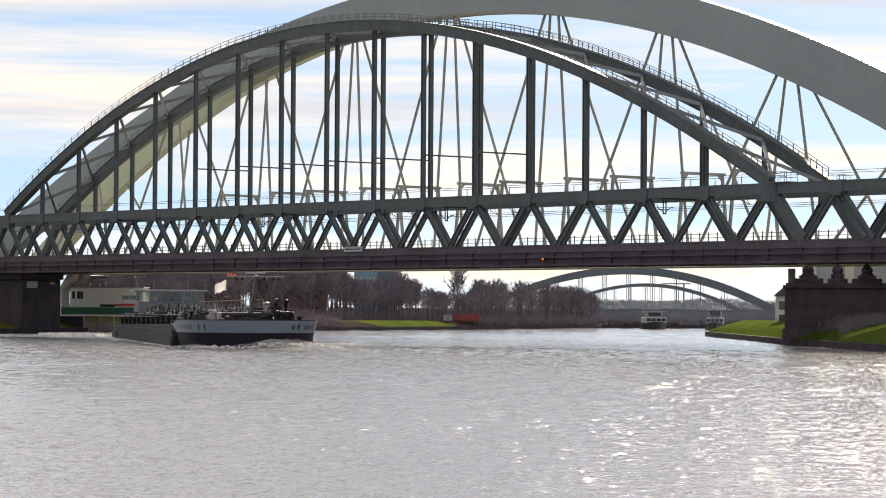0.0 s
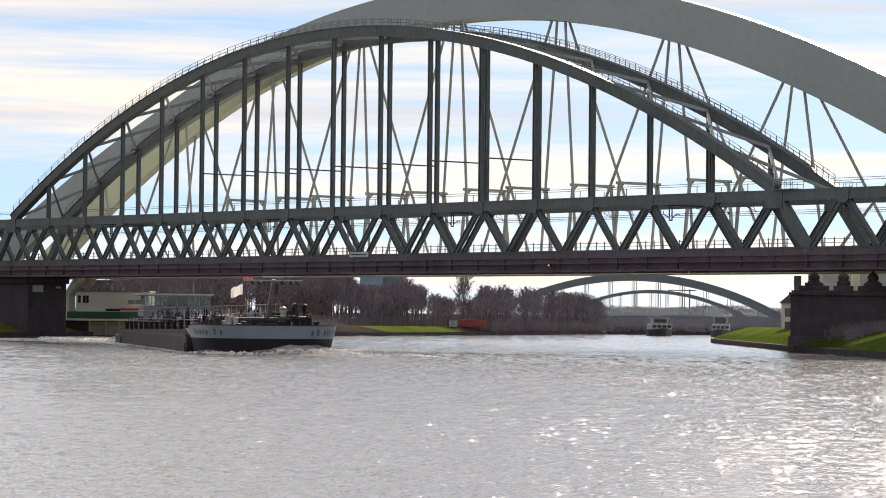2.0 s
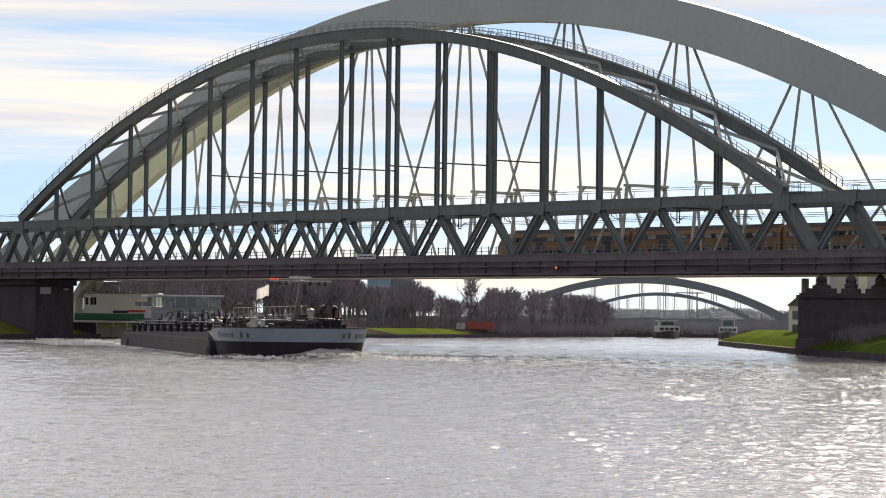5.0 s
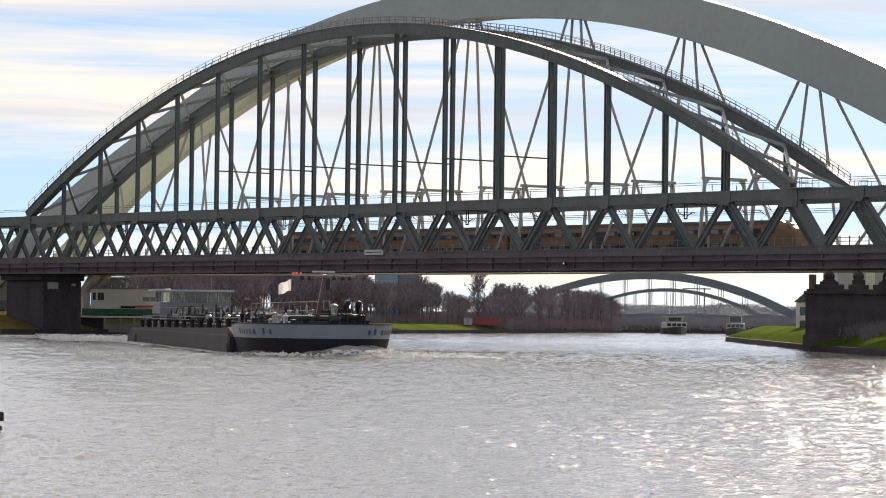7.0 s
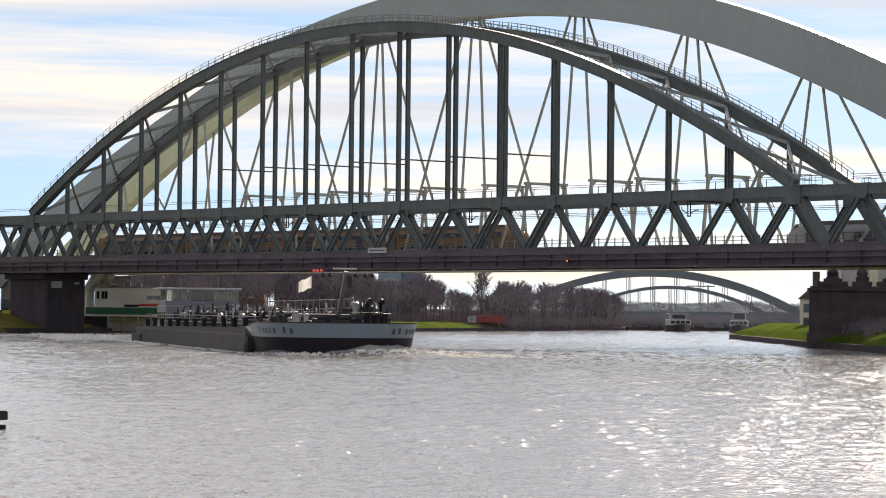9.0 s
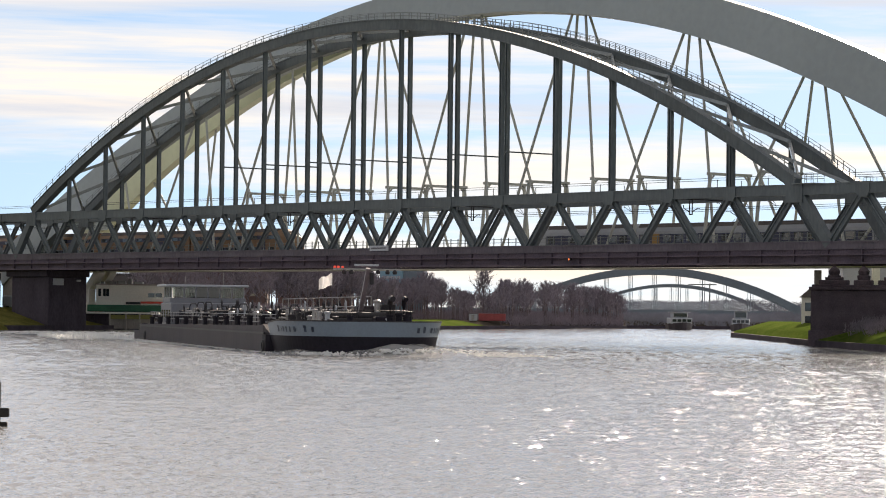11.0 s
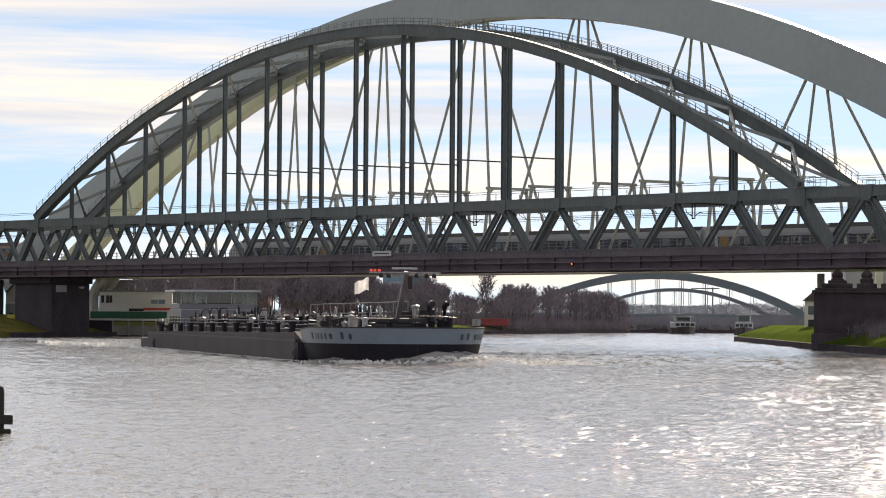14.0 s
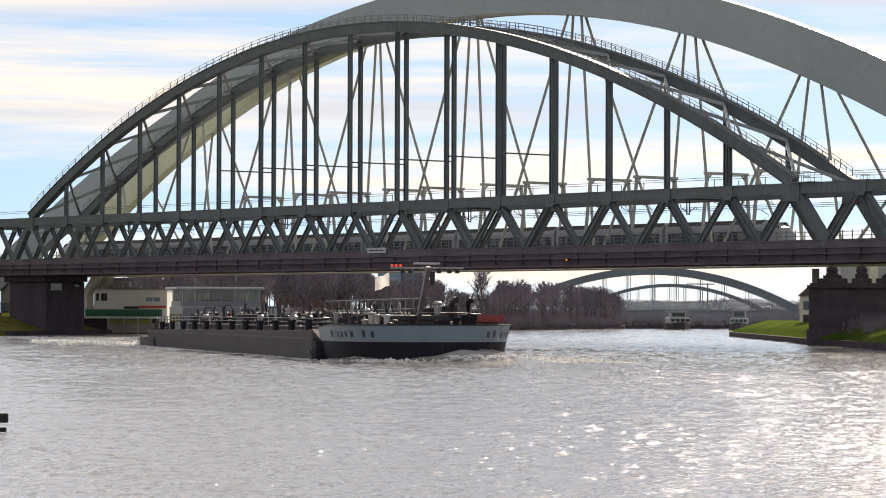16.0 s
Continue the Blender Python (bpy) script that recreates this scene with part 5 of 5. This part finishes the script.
    c = thing("tower_crane", "thin distant tower crane", "crane", pose(92, 1100, 0))
    part("tower", boxes((-0.25, 0.25, -0.25, 0.25, 0, 15)), RAILING, c)
    part("jib", boxes((-8, 2.5, -0.2, 0.2, 14.4, 14.8)), RAILING, c)


SLATE = mat("slate_blue_cladding", (0.13, 0.17, 0.20), 0.5, 0.0, 0.15, 0.2, 4.0, 0.05)
FADEDRED = mat("faded_red_paint", (0.30, 0.06, 0.06), 0.7, 0.0, 0.3, 0.8, 6.0, 0.1)
OLIVE = mat("olive_panel_paint", (0.22, 0.22, 0.07), 0.7, 0.0, 0.2, 0.5, 5.0, 0.05)
build_left_bank()


# ---- mooring pile in the foreground ----
def build_pile():
    p = thing("mooring_pile", "black tarred timber mooring pile with a cross beam", "pile", pose(-13.88, 88, 0))
    part("post", lathe(bmesh.new(), 0, 0, [(0.16, -2.4), (0.16, 1.3), (0.12, 1.42), (0.02, 1.45)], 12), WOOD, p)
    part("cross_beam", boxes((-0.8, 0.44, -0.2, -0.05, 0.30, 0.58), bevel=0.03), WOOD, p)
    part("lower_beam", boxes((-0.8, 0.38, -0.15, 0.0, 0.02, 0.16), bevel=0.02), WOOD, p)


build_pile()


# ---- bow wave and wake that travel with the barge ----
def foam_patch(name, label, rows, seed, crest=0):
    """Low flecks of foam scattered over strips (x0, x1, y0, y1, count, height)."""
    rnd = random.Random(seed)
    f = thing(name, label, "foam")
    bm = bmesh.new()
    for x0, x1, y0, y1, n, hh in rows:
        for _ in range(n):
            u = rnd.random()
            x = x0 + (x1 - x0) * u
            y = y0 + (y1 - y0) * (0.5 + 0.5 * math.tanh(rnd.gauss(0, 0.9)))
            w, l = rnd.uniform(0.12, 0.7), rnd.uniform(0.08, 0.4)
            t = hh * rnd.uniform(0.2, 1.0)
            c = [bm.verts.new((x + w * math.cos(a) * rnd.uniform(0.6, 1.2), y + l * math.sin(a) * rnd.uniform(0.6, 1.2), 0.0)) for a in (0, 1.05, 2.1, 3.14, 4.2, 5.2)]
            top = bm.verts.new((x, y, t))
            for k in range(6):
                bm.faces.new((c[k], c[(k + 1) % 6], top))
    # curling crest that follows the waterline of the bow
    for _ in range(crest):
        x = 109.3 - 8.0 * rnd.random() ** 1.6
        side = 1 if rnd.random() < 0.9 else -1
        away = abs(rnd.gauss(0, 1.1))
        y = side * (hull_half(x) * 0.95 + away)
        z = (0.62 if side > 0 else 0.3) * math.exp(-away * 0.5) * rnd.uniform(0.5, 1.0) * (1 - 0.08 * (109.3 - x))
        x += rnd.uniform(0.5, 3.5)
        w, t = rnd.uniform(0.1, 0.4), rnd.uniform(0.06, 0.22)
        c = [bm.verts.new((x + w * math.cos(a) * rnd.uniform(0.6, 1.2), y + w * math.sin(a) * rnd.uniform(0.6, 1.2), z + rnd.uniform(-0.08, 0.04))) for a in (0, 1.25, 2.5, 3.8, 5.0)]
        top = bm.verts.new((x, y, z + t))
        for k in range(5):
            bm.faces.new((c[k], c[(k + 1) % 5], top))
    tagged(part("foam_fleck", bm, FOAM, f), kind="stuff")
    return f


bow_foam = foam_patch("bow_wave", "white foam curling off the barge bow", [
    (105.5, 110.5, 3.0, 8.0, 700, 0.2), (99, 106, 6.6, 10.0, 300, 0.12), (109.0, 111.2, 1.0, 5, 260, 0.2),
    (40, 98, -7.4, -6.7, 500, 0.16), (96, 110, 7, 15, 300, 0.14), (60, 98, 7, 16, 400, 0.14)], 3, 1500)
foam_patch("shore_wash", "thin white line of wash breaking along the bank", [(-70, -34, 400, 418, 1900, 0.13), (-74, -42, 385, 402, 700, 0.1)], 9)
wake_foam = foam_patch("stern_wake", "white foaming stern wake of the barge", [
    (-30, 2, -15, -6.5, 1500, 0.5), (-14, 0, -5.5, 5.5, 1500, 0.45), (-90, -6, -12, 10, 2200, 0.18), (0, 40, -8.6, -6.7, 500, 0.18)], 4)


def swell(parent, x0, x1, y0, y1, top, name):
    """A smooth rounded swell of water carried along by the hull."""
    bm = bmesh.new()
    n, m = 26, 14
    g = [[bm.verts.new((x0 + (x1 - x0) * i / n, y0 + (y1 - y0) * j / m,
                        top * max(0.0, math.sin(math.pi * i / n)) ** 1.5 * max(0.0, math.sin(math.pi * j / m)) ** 1.5 * (1 + 0.5 * noise.noise((i * 0.5, j * 0.6, top))) - 0.03)) for j in range(m + 1)] for i in range(n + 1)]
    for i in range(n):
        for j in range(m):
            bm.faces.new((g[i][j], g[i + 1][j], g[i + 1][j + 1], g[i][j + 1]))
    part(name, bm, bpy.data.materials["river_water"], parent, smooth=True)


swell(bow_foam, 101, 114.5, -4.5, 9.0, 1.0, "bow_swell")
swell(bow_foam, 99, 112.5, -9.5, -1.0, 0.4, "bow_swell")


def motions():
    hull_rows = []
    for t, x, y, a in BARGE_PATH:
        hull_rows.append((t, pose(x, y, 0, 0, 0, -90 + a)))
    for ob in (barge, bow_foam, wake_foam):
        walk(ob, hull_rows)
    walk(water, [(t, pose(0.12 * t - 1.0, -0.75 * t, 0)) for t in (0, 4, 8, 12, 16)])
    walk(yellow_train, [(t, SITE @ pose(129 - 26.5 * (t - 3.5), G + 2.92, RAIL_Z)) for t in (0, 4, 8, 12, 16)])
    walk(white_train, [(t, SITE @ pose(64 - 24.6 * (t - 12), G + 7.12, RAIL_Z)) for t in (0, 4, 8, 12, 16)])


motions()
